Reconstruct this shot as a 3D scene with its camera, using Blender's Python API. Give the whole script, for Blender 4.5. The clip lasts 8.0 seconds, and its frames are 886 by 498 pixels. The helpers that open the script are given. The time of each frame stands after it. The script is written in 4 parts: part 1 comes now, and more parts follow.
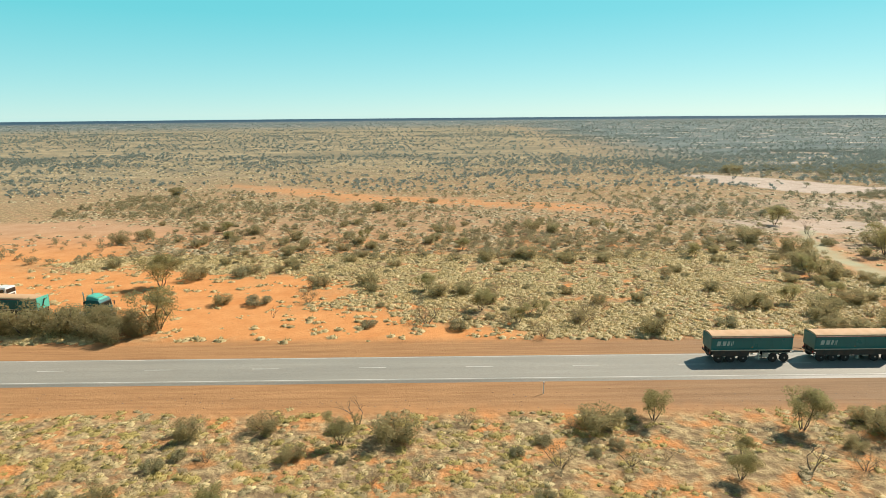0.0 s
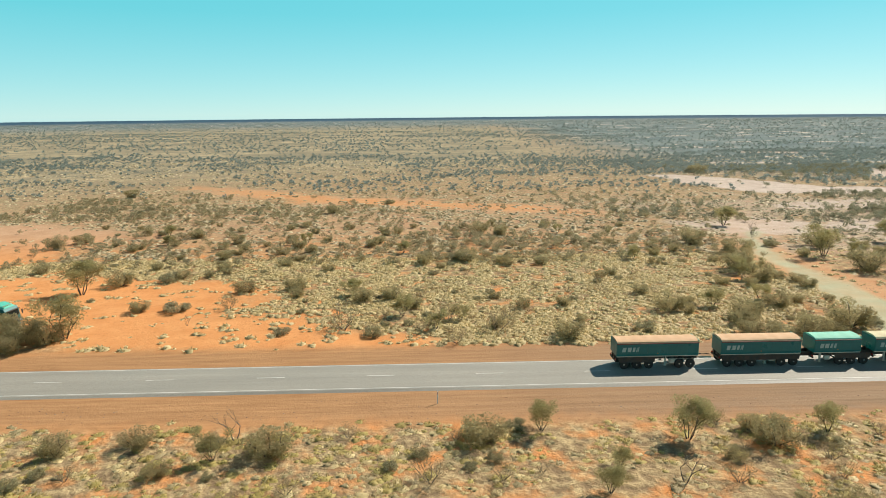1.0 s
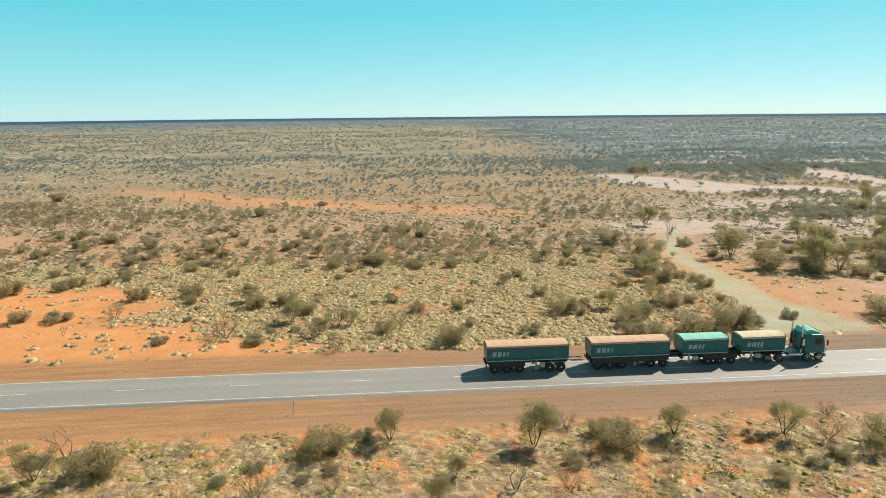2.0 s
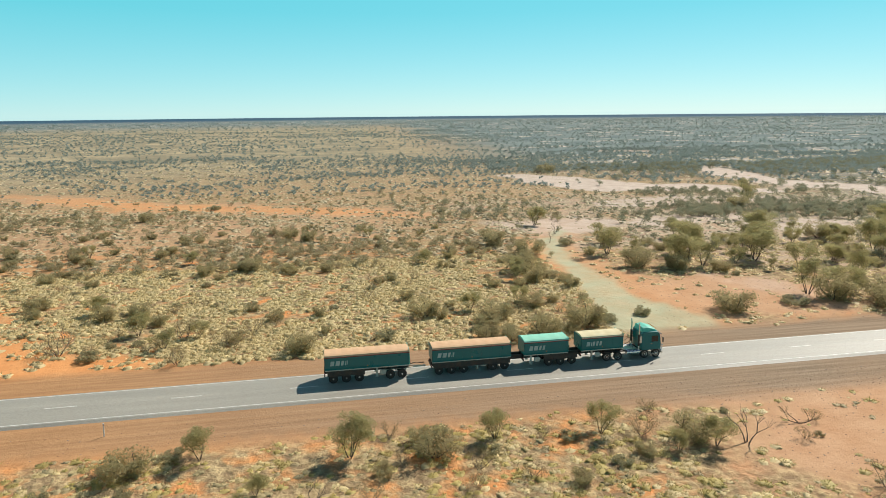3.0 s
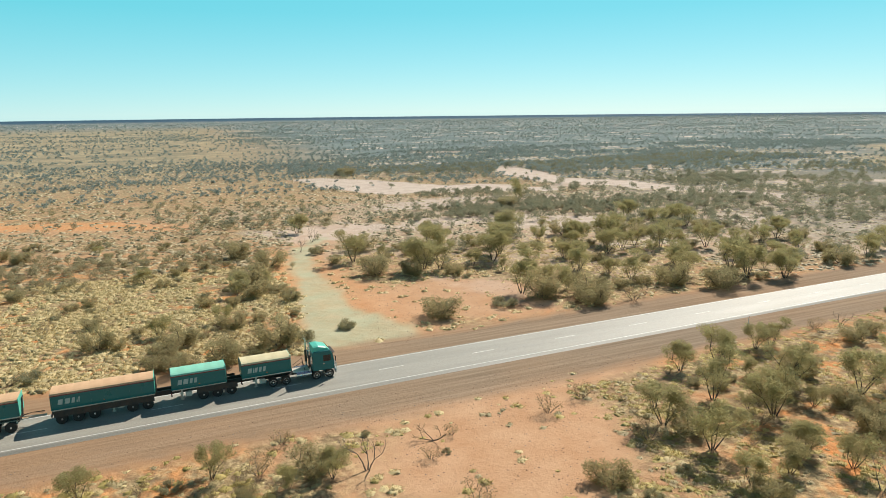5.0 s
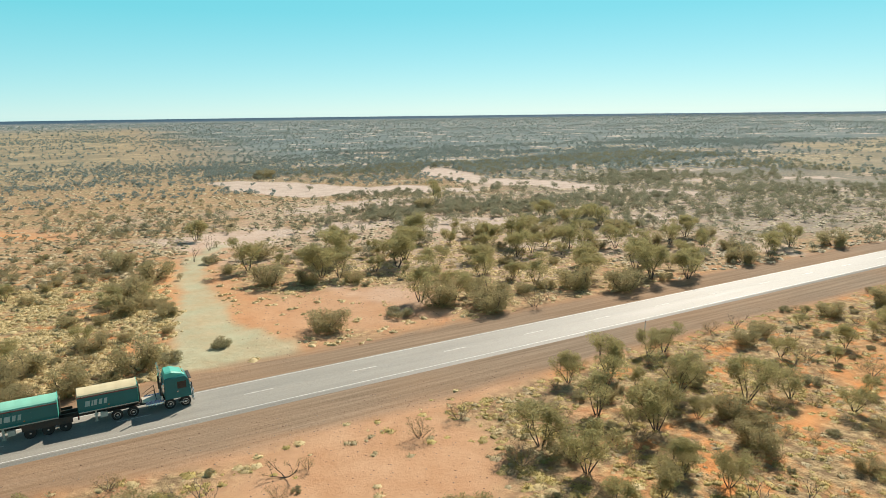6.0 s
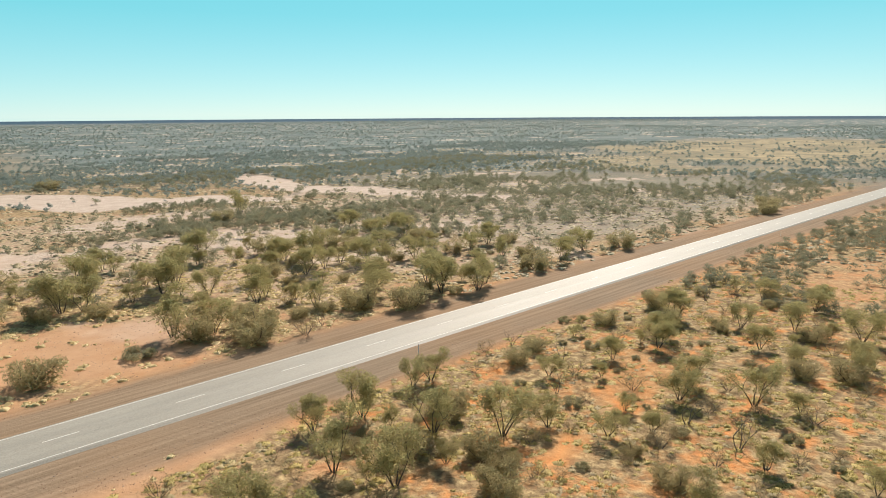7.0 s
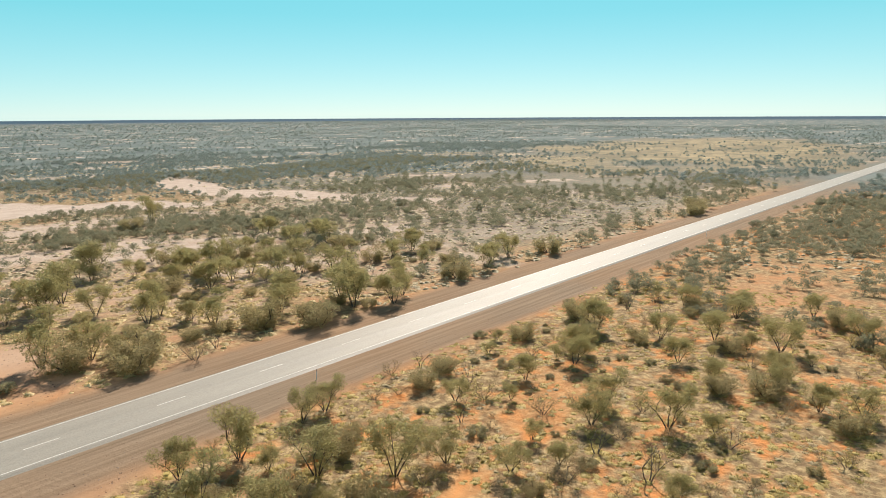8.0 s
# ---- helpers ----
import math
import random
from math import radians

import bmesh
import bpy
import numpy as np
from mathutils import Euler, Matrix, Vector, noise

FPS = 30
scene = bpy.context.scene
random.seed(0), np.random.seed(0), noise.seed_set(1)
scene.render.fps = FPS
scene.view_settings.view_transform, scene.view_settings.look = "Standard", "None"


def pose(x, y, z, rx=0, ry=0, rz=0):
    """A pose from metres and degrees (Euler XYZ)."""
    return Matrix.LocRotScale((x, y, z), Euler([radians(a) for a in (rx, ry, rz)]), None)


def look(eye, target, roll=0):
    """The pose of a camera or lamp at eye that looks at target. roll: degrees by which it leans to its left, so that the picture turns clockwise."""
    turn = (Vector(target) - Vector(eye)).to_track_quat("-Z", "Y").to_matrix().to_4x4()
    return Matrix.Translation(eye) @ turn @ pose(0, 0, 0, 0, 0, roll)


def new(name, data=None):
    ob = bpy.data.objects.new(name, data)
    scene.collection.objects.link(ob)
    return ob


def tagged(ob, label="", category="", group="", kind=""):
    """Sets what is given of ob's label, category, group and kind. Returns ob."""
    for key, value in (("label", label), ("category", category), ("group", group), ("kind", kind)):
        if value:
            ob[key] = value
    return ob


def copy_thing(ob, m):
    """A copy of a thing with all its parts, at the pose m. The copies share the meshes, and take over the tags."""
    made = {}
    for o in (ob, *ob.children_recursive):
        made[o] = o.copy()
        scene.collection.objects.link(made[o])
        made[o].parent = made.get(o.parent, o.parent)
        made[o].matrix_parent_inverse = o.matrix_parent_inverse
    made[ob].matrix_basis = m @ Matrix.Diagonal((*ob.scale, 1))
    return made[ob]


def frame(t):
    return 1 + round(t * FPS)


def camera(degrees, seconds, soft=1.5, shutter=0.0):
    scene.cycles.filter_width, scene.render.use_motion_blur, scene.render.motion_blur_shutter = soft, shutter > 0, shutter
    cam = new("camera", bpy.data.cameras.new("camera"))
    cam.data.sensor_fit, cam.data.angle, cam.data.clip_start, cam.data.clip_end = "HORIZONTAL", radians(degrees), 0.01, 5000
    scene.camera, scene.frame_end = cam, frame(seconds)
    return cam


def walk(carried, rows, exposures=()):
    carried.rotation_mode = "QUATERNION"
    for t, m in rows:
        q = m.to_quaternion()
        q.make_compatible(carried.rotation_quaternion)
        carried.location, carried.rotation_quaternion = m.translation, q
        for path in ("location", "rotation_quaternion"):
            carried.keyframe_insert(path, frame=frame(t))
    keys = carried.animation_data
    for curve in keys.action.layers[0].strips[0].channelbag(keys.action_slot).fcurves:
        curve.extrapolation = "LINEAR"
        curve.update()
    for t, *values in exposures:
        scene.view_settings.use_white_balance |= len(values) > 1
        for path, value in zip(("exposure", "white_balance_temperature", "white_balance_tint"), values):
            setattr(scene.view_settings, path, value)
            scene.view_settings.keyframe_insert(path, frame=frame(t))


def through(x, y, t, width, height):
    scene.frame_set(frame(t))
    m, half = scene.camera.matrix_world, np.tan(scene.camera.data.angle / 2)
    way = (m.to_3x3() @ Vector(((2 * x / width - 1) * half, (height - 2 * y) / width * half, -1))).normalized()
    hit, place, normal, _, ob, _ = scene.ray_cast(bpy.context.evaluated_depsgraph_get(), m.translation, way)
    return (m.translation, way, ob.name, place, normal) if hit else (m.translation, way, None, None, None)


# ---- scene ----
cam = camera(68.51, 8.0, soft=0.6)
PATH = [
    (0, (1.371, 1.624, 27.881), (1.533, 21.207, 23.824), -0.47),
    (0.5, (6.048, 2.328, 28.115), (6.234, 21.909, 24.05), -0.50),
    (1, (10.946, 3.131, 28.186), (11.516, 22.704, 24.115), -0.56),
    (1.2, (12.825, 3.196, 28.263), (13.609, 22.762, 24.192), -0.55),
    (2.3, (25.543, 3.863, 28.489), (27.617, 23.328, 24.391), -0.58),
    (2.5, (27.588, 3.922, 28.52), (30.162, 23.327, 24.421), -0.56),
    (3, (32.818, 3.754, 28.716), (36.368, 23.003, 24.607), -0.56),
    (3.5, (38.403, 3.633, 28.766), (42.858, 22.693, 24.656), -0.61),
    (4, (43.871, 3.324, 28.791), (49.417, 22.094, 24.672), -0.64),
    (4.5, (49.191, 3.19, 28.896), (55.806, 21.61, 24.783), -0.59),
    (5, (54.583, 3.34, 28.913), (62.565, 21.211, 24.798), -0.63),
    (5.2, (56.738, 3.579, 28.836), (65.175, 21.241, 24.729), -0.63),
    (6.3, (67.95, 5.55, 28.66), (78.693, 21.912, 24.553), -0.60),
    (6.4, (70.2, 5.65, 28.72), (81.607, 21.561, 24.629), -0.54),
    (6.5, (73.47, 5.778, 28.768), (85.776, 21.009, 24.695), -0.45),
    (7, (78.386, 6.377, 28.79), (91.684, 20.754, 24.734), -0.38),
    (7.5, (82.419, 6.786, 28.991), (96.424, 20.471, 24.92), -0.39),
    (8, (86.542, 7.244, 29.016), (100.993, 20.461, 24.956), -0.34),
]
walk(cam, [(t, look(eye, target, roll)) for t, eye, target, roll in PATH], exposures=[(0.0, 0.24, 6900, 10), (1.2, 0.23, 6700, 10), (2.5, 0.22, 6520, 10), (5.2, 0.22, 6520, 10), (6.5, 0.23, 6850, 13), (8.0, 0.25, 6900, 15)])

# ---- world and sun ----
SUN_AZ, SUN_EL = 55.0, 41.5      # clockwise from +y, and above the horizon
world = bpy.data.worlds.new("sky")
scene.world = world
world.use_nodes = True
wn = world.node_tree
sky = wn.nodes.new("ShaderNodeTexSky")
sky.sky_type = "NISHITA"
sky.sun_disc = False
sky.sun_elevation, sky.sun_rotation = radians(SUN_EL), radians(SUN_AZ)
sky.altitude, sky.air_density, sky.dust_density, sky.ozone_density = 300, 0.8, 0.0, 4.0
# towards the horizon the dry air is a pale cyan, overhead the sky stays as it is
up = wn.nodes.new("ShaderNodeSeparateXYZ")
wn.links.new(wn.nodes.new("ShaderNodeTexCoord").outputs["Generated"], up.inputs[0])
low = wn.nodes.new("ShaderNodeMapRange")
for slot, value in ((1, 0.16), (2, 0.5), (3, 1.0), (4, 0.0)):
    low.inputs[slot].default_value = value
wn.links.new(up.outputs[2], low.inputs[0])
tint = wn.nodes.new("ShaderNodeMix")
tint.data_type = "RGBA"
tint.inputs[6].default_value, tint.inputs[7].default_value = (0.82, 0.68, 0.52, 1), (0.40, 0.265, 0.21, 1)
wn.links.new(low.outputs[0], tint.inputs[0])
toned = wn.nodes.new("ShaderNodeMix")
toned.data_type, toned.blend_type = "RGBA", "MULTIPLY"
toned.inputs[0].default_value = 1.0
wn.links.new(sky.outputs[0], toned.inputs[6])
wn.links.new(tint.outputs[2], toned.inputs[7])
veil = wn.nodes.new("ShaderNodeMix")
veil.data_type, veil.blend_type = "RGBA", "ADD"
veil.inputs[7].default_value = (0.25, 3.8, 4.35, 1)
wn.links.new(low.outputs[0], veil.inputs[0])
wn.links.new(toned.outputs[2], veil.inputs[6])
rim_of_sky = wn.nodes.new("ShaderNodeMapRange")
for slot, value in ((1, 0.0), (2, 0.14), (3, 1.0), (4, 0.0)):
    rim_of_sky.inputs[slot].default_value = value
wn.links.new(up.outputs[2], rim_of_sky.inputs[0])
dust = wn.nodes.new("ShaderNodeMix")
dust.data_type, dust.blend_type = "RGBA", "ADD"
dust.inputs[7].default_value = (1.1, 0.45, 0.45, 1)
wn.links.new(rim_of_sky.outputs[0], dust.inputs[0])
wn.links.new(veil.outputs[2], dust.inputs[6])
wn.links.new(dust.outputs[2], wn.nodes["Background"].inputs[0])
wn.nodes["Background"].inputs[1].default_value = 0.12
sun_data = bpy.data.lights.new("sun", "SUN")
sun_data.energy, sun_data.angle, sun_data.color = 5.0, radians(0.55), (1.0, 0.93, 0.82)
sun = new("sun", sun_data)
az, el = radians(SUN_AZ), radians(SUN_EL)
toward = Vector((math.sin(az) * math.cos(el), math.cos(az) * math.cos(el), math.sin(el)))
sun.matrix_world = look(toward * 300, (0, 0, 0))


# ---- materials ----
def material(name, rough=0.8, metal=0.0):
    m = bpy.data.materials.new(name)
    m.use_nodes = True
    b = m.node_tree.nodes["Principled BSDF"]
    b.inputs["Roughness"].default_value, b.inputs["Metallic"].default_value = rough, metal
    return m, m.node_tree, b


def node(nt, kind, **values):
    n = nt.nodes.new(kind)
    for k, v in values.items():
        n.inputs[k].default_value = v
    return n


def noise_node(nt, scale, detail=4.0, rough=0.6, stretch=None):
    """A noise in the world's metres."""
    n = node(nt, "ShaderNodeTexNoise", Scale=scale, Detail=detail, Roughness=rough)
    src = nt.nodes.new("ShaderNodeNewGeometry").outputs["Position"]
    if stretch:
        mp = node(nt, "ShaderNodeMapping", Scale=stretch)
        nt.links.new(src, mp.inputs["Vector"])
        src = mp.outputs[0]
    nt.links.new(src, n.inputs["Vector"])
    return n.outputs["Fac"]


def ramp(nt, fac, lo, hi, a=0.0, b=1.0):
    n = node(nt, "ShaderNodeMapRange")
    for i, v in ((1, lo), (2, hi), (3, a), (4, b)):
        n.inputs[i].default_value = v
    nt.links.new(fac, n.inputs[0])
    return n.outputs[0]


def math_node(nt, op, a, b):
    n = nt.nodes.new("ShaderNodeMath")
    n.operation = op
    for i, v in enumerate((a, b)):
        if isinstance(v, (int, float)):
            n.inputs[i].default_value = v
        else:
            nt.links.new(v, n.inputs[i])
    return n.outputs[0]


def mix(nt, fac, a, b, how="MIX"):
    n = nt.nodes.new("ShaderNodeMix")
    n.data_type, n.blend_type = "RGBA", how
    for i, v in ((0, fac), (6, a), (7, b)):
        if isinstance(v, (int, float)):
            n.inputs[i].default_value = v
        elif isinstance(v, tuple):
            n.inputs[i].default_value = (*v, 1)
        else:
            nt.links.new(v, n.inputs[i])
    return n.outputs[2]


def attribute(nt, name):
    n = nt.nodes.new("ShaderNodeAttribute")
    n.attribute_name = name
    return n.outputs["Fac"]


def bump(nt, b, fac, strength, distance):
    n = node(nt, "ShaderNodeBump", Strength=strength, Distance=distance)
    nt.links.new(fac, n.inputs["Height"])
    nt.links.new(n.outputs[0], b.inputs["Normal"])


def ground_material():
    m, nt, b = material("outback_soil", 0.95)
    b.inputs["Specular IOR Level"].default_value = 0.1
    big, mid, fine = noise_node(nt, 0.02, 5), noise_node(nt, 0.25, 5), noise_node(nt, 2.2, 6, 0.7)
    soil = mix(nt, ramp(nt, mid, 0.3, 0.7), (0.64, 0.27, 0.095), (0.74, 0.36, 0.145))
    soil = mix(nt, ramp(nt, fine, 0.55, 0.75), soil, (0.46, 0.18, 0.07))
    soil = mix(nt, attribute(nt, "pale"), soil, mix(nt, ramp(nt, mid, 0.3, 0.7), (0.44, 0.275, 0.165), (0.53, 0.36, 0.24)))
    litter = mix(nt, ramp(nt, fine, 0.42, 0.58), (0.29, 0.205, 0.11), (0.65, 0.50, 0.275))
    # gaps between hummocks: brown soil, with their shade put into the colour
    shaded_gap = ramp(nt, noise_node(nt, 1.1, 3, 0.6), 0.42, 0.62)
    litter = mix(nt, shaded_gap, litter, (0.24, 0.165, 0.095))
    base = mix(nt, math_node(nt, "MULTIPLY", attribute(nt, "litter"), ramp(nt, mid, 0.33, 0.52)), soil, litter)
    clay = mix(nt, ramp(nt, mid, 0.3, 0.7), (0.50, 0.39, 0.315), (0.63, 0.535, 0.455))
    base = mix(nt, attribute(nt, "clay"), base, clay)
    wash = mix(nt, ramp(nt, mid, 0.3, 0.7), (0.395, 0.40, 0.265), (0.485, 0.48, 0.325))
    base = mix(nt, math_node(nt, "MULTIPLY", attribute(nt, "wash"), ramp(nt, noise_node(nt, 0.16, 5, 0.7), 0.3, 0.6, 0.6, 0.95)), base, wash)
    gravel = mix(nt, ramp(nt, noise_node(nt, 0.9, 6, 0.7, (0.12, 1.6, 1)), 0.35, 0.7), (0.34, 0.18, 0.085), (0.50, 0.28, 0.135))
    gravel = mix(nt, math_node(nt, "MULTIPLY", attribute(nt, "worn"), ramp(nt, big, 0.3, 0.6, 0.65, 1.0)), gravel, mix(nt, ramp(nt, noise_node(nt, 0.7, 6, 0.7, (0.06, 2.2, 1)), 0.35, 0.65), (0.215, 0.16, 0.11), (0.335, 0.255, 0.18)))
    base = mix(nt, attribute(nt, "gravel"), base, gravel)
    dry = mix(nt, ramp(nt, noise_node(nt, 0.05, 6, 0.75), 0.4, 0.62), (0.47, 0.375, 0.235), (0.22, 0.205, 0.145))
    dry = mix(nt, ramp(nt, noise_node(nt, 0.012, 5, 0.7, (0.6, 1.2, 1.0)), 0.46, 0.60, 0.0, 0.85), dry, (0.235, 0.21, 0.145))
    base = mix(nt, attribute(nt, "plain"), base, dry)
    # woods floor, made paler and bluer: haze put into its colour
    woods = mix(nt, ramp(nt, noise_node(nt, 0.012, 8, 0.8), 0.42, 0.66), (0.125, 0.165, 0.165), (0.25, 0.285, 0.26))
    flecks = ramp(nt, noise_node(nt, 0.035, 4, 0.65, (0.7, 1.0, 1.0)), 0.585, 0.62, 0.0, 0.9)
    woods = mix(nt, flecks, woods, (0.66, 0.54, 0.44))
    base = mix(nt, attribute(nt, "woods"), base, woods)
    # the blue of distant air, put into the farthest ground's colour
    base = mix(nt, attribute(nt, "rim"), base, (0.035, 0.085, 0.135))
    nt.links.new(base, b.inputs["Base Color"])
    relief = math_node(nt, "ADD", fine, math_node(nt, "MULTIPLY", attribute(nt, "litter"), ramp(nt, shaded_gap, 0, 1, 1.2, 0)))
    bump(nt, b, relief, 0.6, 0.16)
    return m


def foliage_material(name, dark, light, through=0.55, warm=(0.34, 0.31, 0.12), brown=(0.33, 0.25, 0.14)):
    m, nt, b = material(name, 0.6)
    b.inputs["Specular IOR Level"].default_value = 0.25
    info = nt.nodes.new("ShaderNodeObjectInfo").outputs["Random"]
    isle = nt.nodes.new("ShaderNodeNewGeometry").outputs["Random Per Island"]
    patch = noise_node(nt, 0.35, 3)
    c = mix(nt, isle, dark, light)
    c = mix(nt, ramp(nt, info, 0, 1, 0.0, 0.4), c, warm)
    c = mix(nt, ramp(nt, patch, 0.45, 0.7, 0.0, 0.4), c, brown)
    nt.links.new(c, b.inputs["Base Color"])
    t = nt.nodes.new("ShaderNodeBsdfTranslucent")
    nt.links.new(c, t.inputs["Color"])
    s = nt.nodes.new("ShaderNodeMixShader")
    s.inputs[0].default_value = through
    nt.links.new(b.outputs[0], s.inputs[1])
    nt.links.new(t.outputs[0], s.inputs[2])
    nt.links.new(s.outputs[0], nt.nodes["Material Output"].inputs["Surface"])
    return m


def plain_material(name, colour, rough=0.6, metal=0.0, vary=0.25, scale=1.5, second=None):
    m, nt, b = material(name, rough, metal)
    n = noise_node(nt, scale, 5)
    c = mix(nt, ramp(nt, n, 0.35, 0.75, 0, vary), colour, second or tuple(v * 0.45 for v in colour))
    nt.links.new(c, b.inputs["Base Color"])
    nt.links.new(ramp(nt, n, 0.2, 0.8, max(0.02, rough - 0.12), min(1, rough + 0.12)), b.inputs["Roughness"])
    return m


def road_material():
    m, nt, b = material("worn_seal", 0.5)
    wear = noise_node(nt, 0.5, 5, 0.65, (0.08, 1.3, 1))
    fine = noise_node(nt, 7.0, 4, 0.7)
    c = mix(nt, ramp(nt, wear, 0.3, 0.7), (0.30, 0.28, 0.235), (0.40, 0.375, 0.315))
    c = mix(nt, ramp(nt, fine, 0.4, 0.75, 0, 0.5), c, (0.12, 0.115, 0.105))
    nt.links.new(c, b.inputs["Base Color"])
    nt.links.new(ramp(nt, wear, 0.3, 0.7, 0.52, 0.66), b.inputs["Roughness"])
    bump(nt, b, fine, 0.25, 0.01)
    return m


SOIL = ground_material()
SEAL = road_material()
LINE = plain_material("road_paint", (0.78, 0.76, 0.70), 0.6, 0, 0.4, 1.2)
BARK = plain_material("grey_bark", (0.13, 0.10, 0.08), 0.9, 0, 0.7, 3.0)
DEADWOOD = plain_material("bleached_deadwood", (0.24, 0.19, 0.15), 0.9, 0, 0.6, 3.0)
STONE = plain_material("ironstone", (0.16, 0.085, 0.05), 0.8, 0, 0.6, 3.0, (0.30, 0.20, 0.13))
MULGA = foliage_material("mulga_leaves", (0.30, 0.26, 0.14), (0.48, 0.42, 0.225), 0.64, (0.42, 0.345, 0.16), (0.40, 0.30, 0.17))
OLIVE = foliage_material("olive_leaves", (0.30, 0.27, 0.13), (0.49, 0.445, 0.21), 0.64, (0.42, 0.36, 0.15), (0.39, 0.315, 0.17))
GREY = foliage_material("grey_green_leaves", (0.29, 0.27, 0.16), (0.47, 0.43, 0.26), 0.5, (0.42, 0.36, 0.18), (0.40, 0.32, 0.20))
RUSTY = foliage_material("dry_rusty_leaves", (0.30, 0.22, 0.12), (0.48, 0.36, 0.20), 0.5, (0.42, 0.34, 0.16), (0.40, 0.28, 0.17))
SPINIFEX = foliage_material("spinifex_grass", (0.53, 0.405, 0.185), (0.87, 0.71, 0.385), 0.3, (0.58, 0.50, 0.27), (0.46, 0.36, 0.22))
GREEN_SPINIFEX = foliage_material("olive_spinifex", (0.42, 0.32, 0.10), (0.74, 0.58, 0.22), 0.35, (0.42, 0.38, 0.14), (0.42, 0.30, 0.14))
GREY_SPINIFEX = foliage_material("grey_spinifex", (0.38, 0.28, 0.135), (0.62, 0.47, 0.24), 0.35, (0.44, 0.42, 0.26), (0.42, 0.30, 0.19))
SCRUB = foliage_material("grey_scrub_leaves", (0.235, 0.235, 0.155), (0.37, 0.365, 0.25), 0.55, (0.32, 0.31, 0.19), (0.34, 0.29, 0.20))
WARM_SCRUB = foliage_material("warm_scrub_leaves", (0.30, 0.265, 0.16), (0.46, 0.41, 0.25), 0.55, (0.40, 0.35, 0.19), (0.40, 0.30, 0.19))
PLAIN_GRASS = foliage_material("bleached_plain_grass", (0.42, 0.345, 0.205), (0.64, 0.54, 0.34), 0.3, (0.54, 0.48, 0.29), (0.46, 0.36, 0.23))
# scrub leaves with distance haze mixed into the colour, bluer than the nearer scrub
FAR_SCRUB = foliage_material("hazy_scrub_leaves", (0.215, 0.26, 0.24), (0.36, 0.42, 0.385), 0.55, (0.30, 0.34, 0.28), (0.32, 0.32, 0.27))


# ---- making meshes ----
def part(name, bm, mat, parent=None, label=""):
    me = bpy.data.meshes.new(name)
    bm.to_mesh(me)
    bm.free()
    me.materials.append(mat)
    ob = new(name, me)
    ob.parent = parent
    if label:
        ob["label"] = label
    return ob


def sheet(name, verts, faces, mat, parent=None):
    me = bpy.data.meshes.new(name)
    me.from_pydata(verts, [], faces)
    me.materials.append(mat)
    ob = new(name, me)
    ob.parent = parent
    return ob


def box(bm, x0, x1, y0, y1, z0, z1, bevel=0.0):
    r = bmesh.ops.create_cube(bm, size=1.0, matrix=Matrix.Translation(((x0 + x1) / 2, (y0 + y1) / 2, (z0 + z1) / 2)) @ Matrix.Diagonal((x1 - x0, y1 - y0, z1 - z0, 1)))
    if bevel:
        edges = {e for v in r["verts"] for e in v.link_edges}
        bmesh.ops.bevel(bm, geom=list(edges), offset=bevel, segments=2, affect="EDGES", profile=0.5)
    return bm


def rod(bm, a, b, r0, r1=None, sides=8):
    a, b = Vector(a), Vector(b)
    m = Matrix.Translation((a + b) / 2) @ (b - a).to_track_quat("Z", "Y").to_matrix().to_4x4()
    bmesh.ops.create_cone(bm, cap_ends=True, segments=sides, radius1=r0, radius2=r0 if r1 is None else r1, depth=(b - a).length, matrix=m)
    return bm


def thing(name, m, label, category, group="", kind=""):
    ob = new(name)
    ob.empty_display_size = 0.3
    ob.matrix_basis = m
    return tagged(ob, label, category, group, kind)


# ---- the lie of the land ----
ROAD_NEAR, ROAD_FAR = 67.05, 74.0      # edges of the seal, along x


def step(v, lo, hi):
    u = min(1.0, max(0.0, (v - lo) / (hi - lo)))
    return u * u * (3 - 2 * u)


def blob(x, y, cx, cy, rx, ry, turn=0.0, soft=0.5, rag=0.35, size=14.0):
    """1 inside a ragged oval, 0 outside."""
    c, s = math.cos(radians(turn)), math.sin(radians(turn))
    dx, dy = x - cx, y - cy
    d = math.hypot((c * dx + s * dy) / rx, (c * dy - s * dx) / ry)
    if d > 1 + soft / 2 + 1.4 * rag:
        return 0.0
    d += rag * noise.noise((x / size, y / size, 3.1)) + 0.4 * rag * noise.noise((x / size * 3.7, y / size * 3.7, 7.7))
    return 1 - step(d, 1 - soft / 2, 1 + soft / 2)


def any_of(*values):
    left = 1.0
    for v in values:
        left *= 1 - v
    return 1 - left


def ribbon(x, y, line, soft=3.0, rag=2.0, size=9.0):
    """1 along a ragged band; line: x, y and half width of its bends."""
    reach = max(h for *_, h in line) + soft + 2 * rag
    if not (min(a for a, *_ in line) - reach < x < max(a for a, *_ in line) + reach and min(b for _, b, _ in line) - reach < y < max(b for _, b, _ in line) + reach):
        return 0.0
    best = -1e9
    for (ax, ay, ah), (bx, by, bh) in zip(line, line[1:]):
        dx, dy = bx - ax, by - ay
        u = min(1.0, max(0.0, ((x - ax) * dx + (y - ay) * dy) / (dx * dx + dy * dy)))
        best = max(best, ah + u * (bh - ah) - math.hypot(x - ax - u * dx, y - ay - u * dy))
    best += rag * (noise.noise((x / size, y / size, 2.3)) + 0.6 * noise.noise((x / size * 3.3, y / size * 3.3, 5.9)))
    return step(best, -soft / 2, soft / 2)


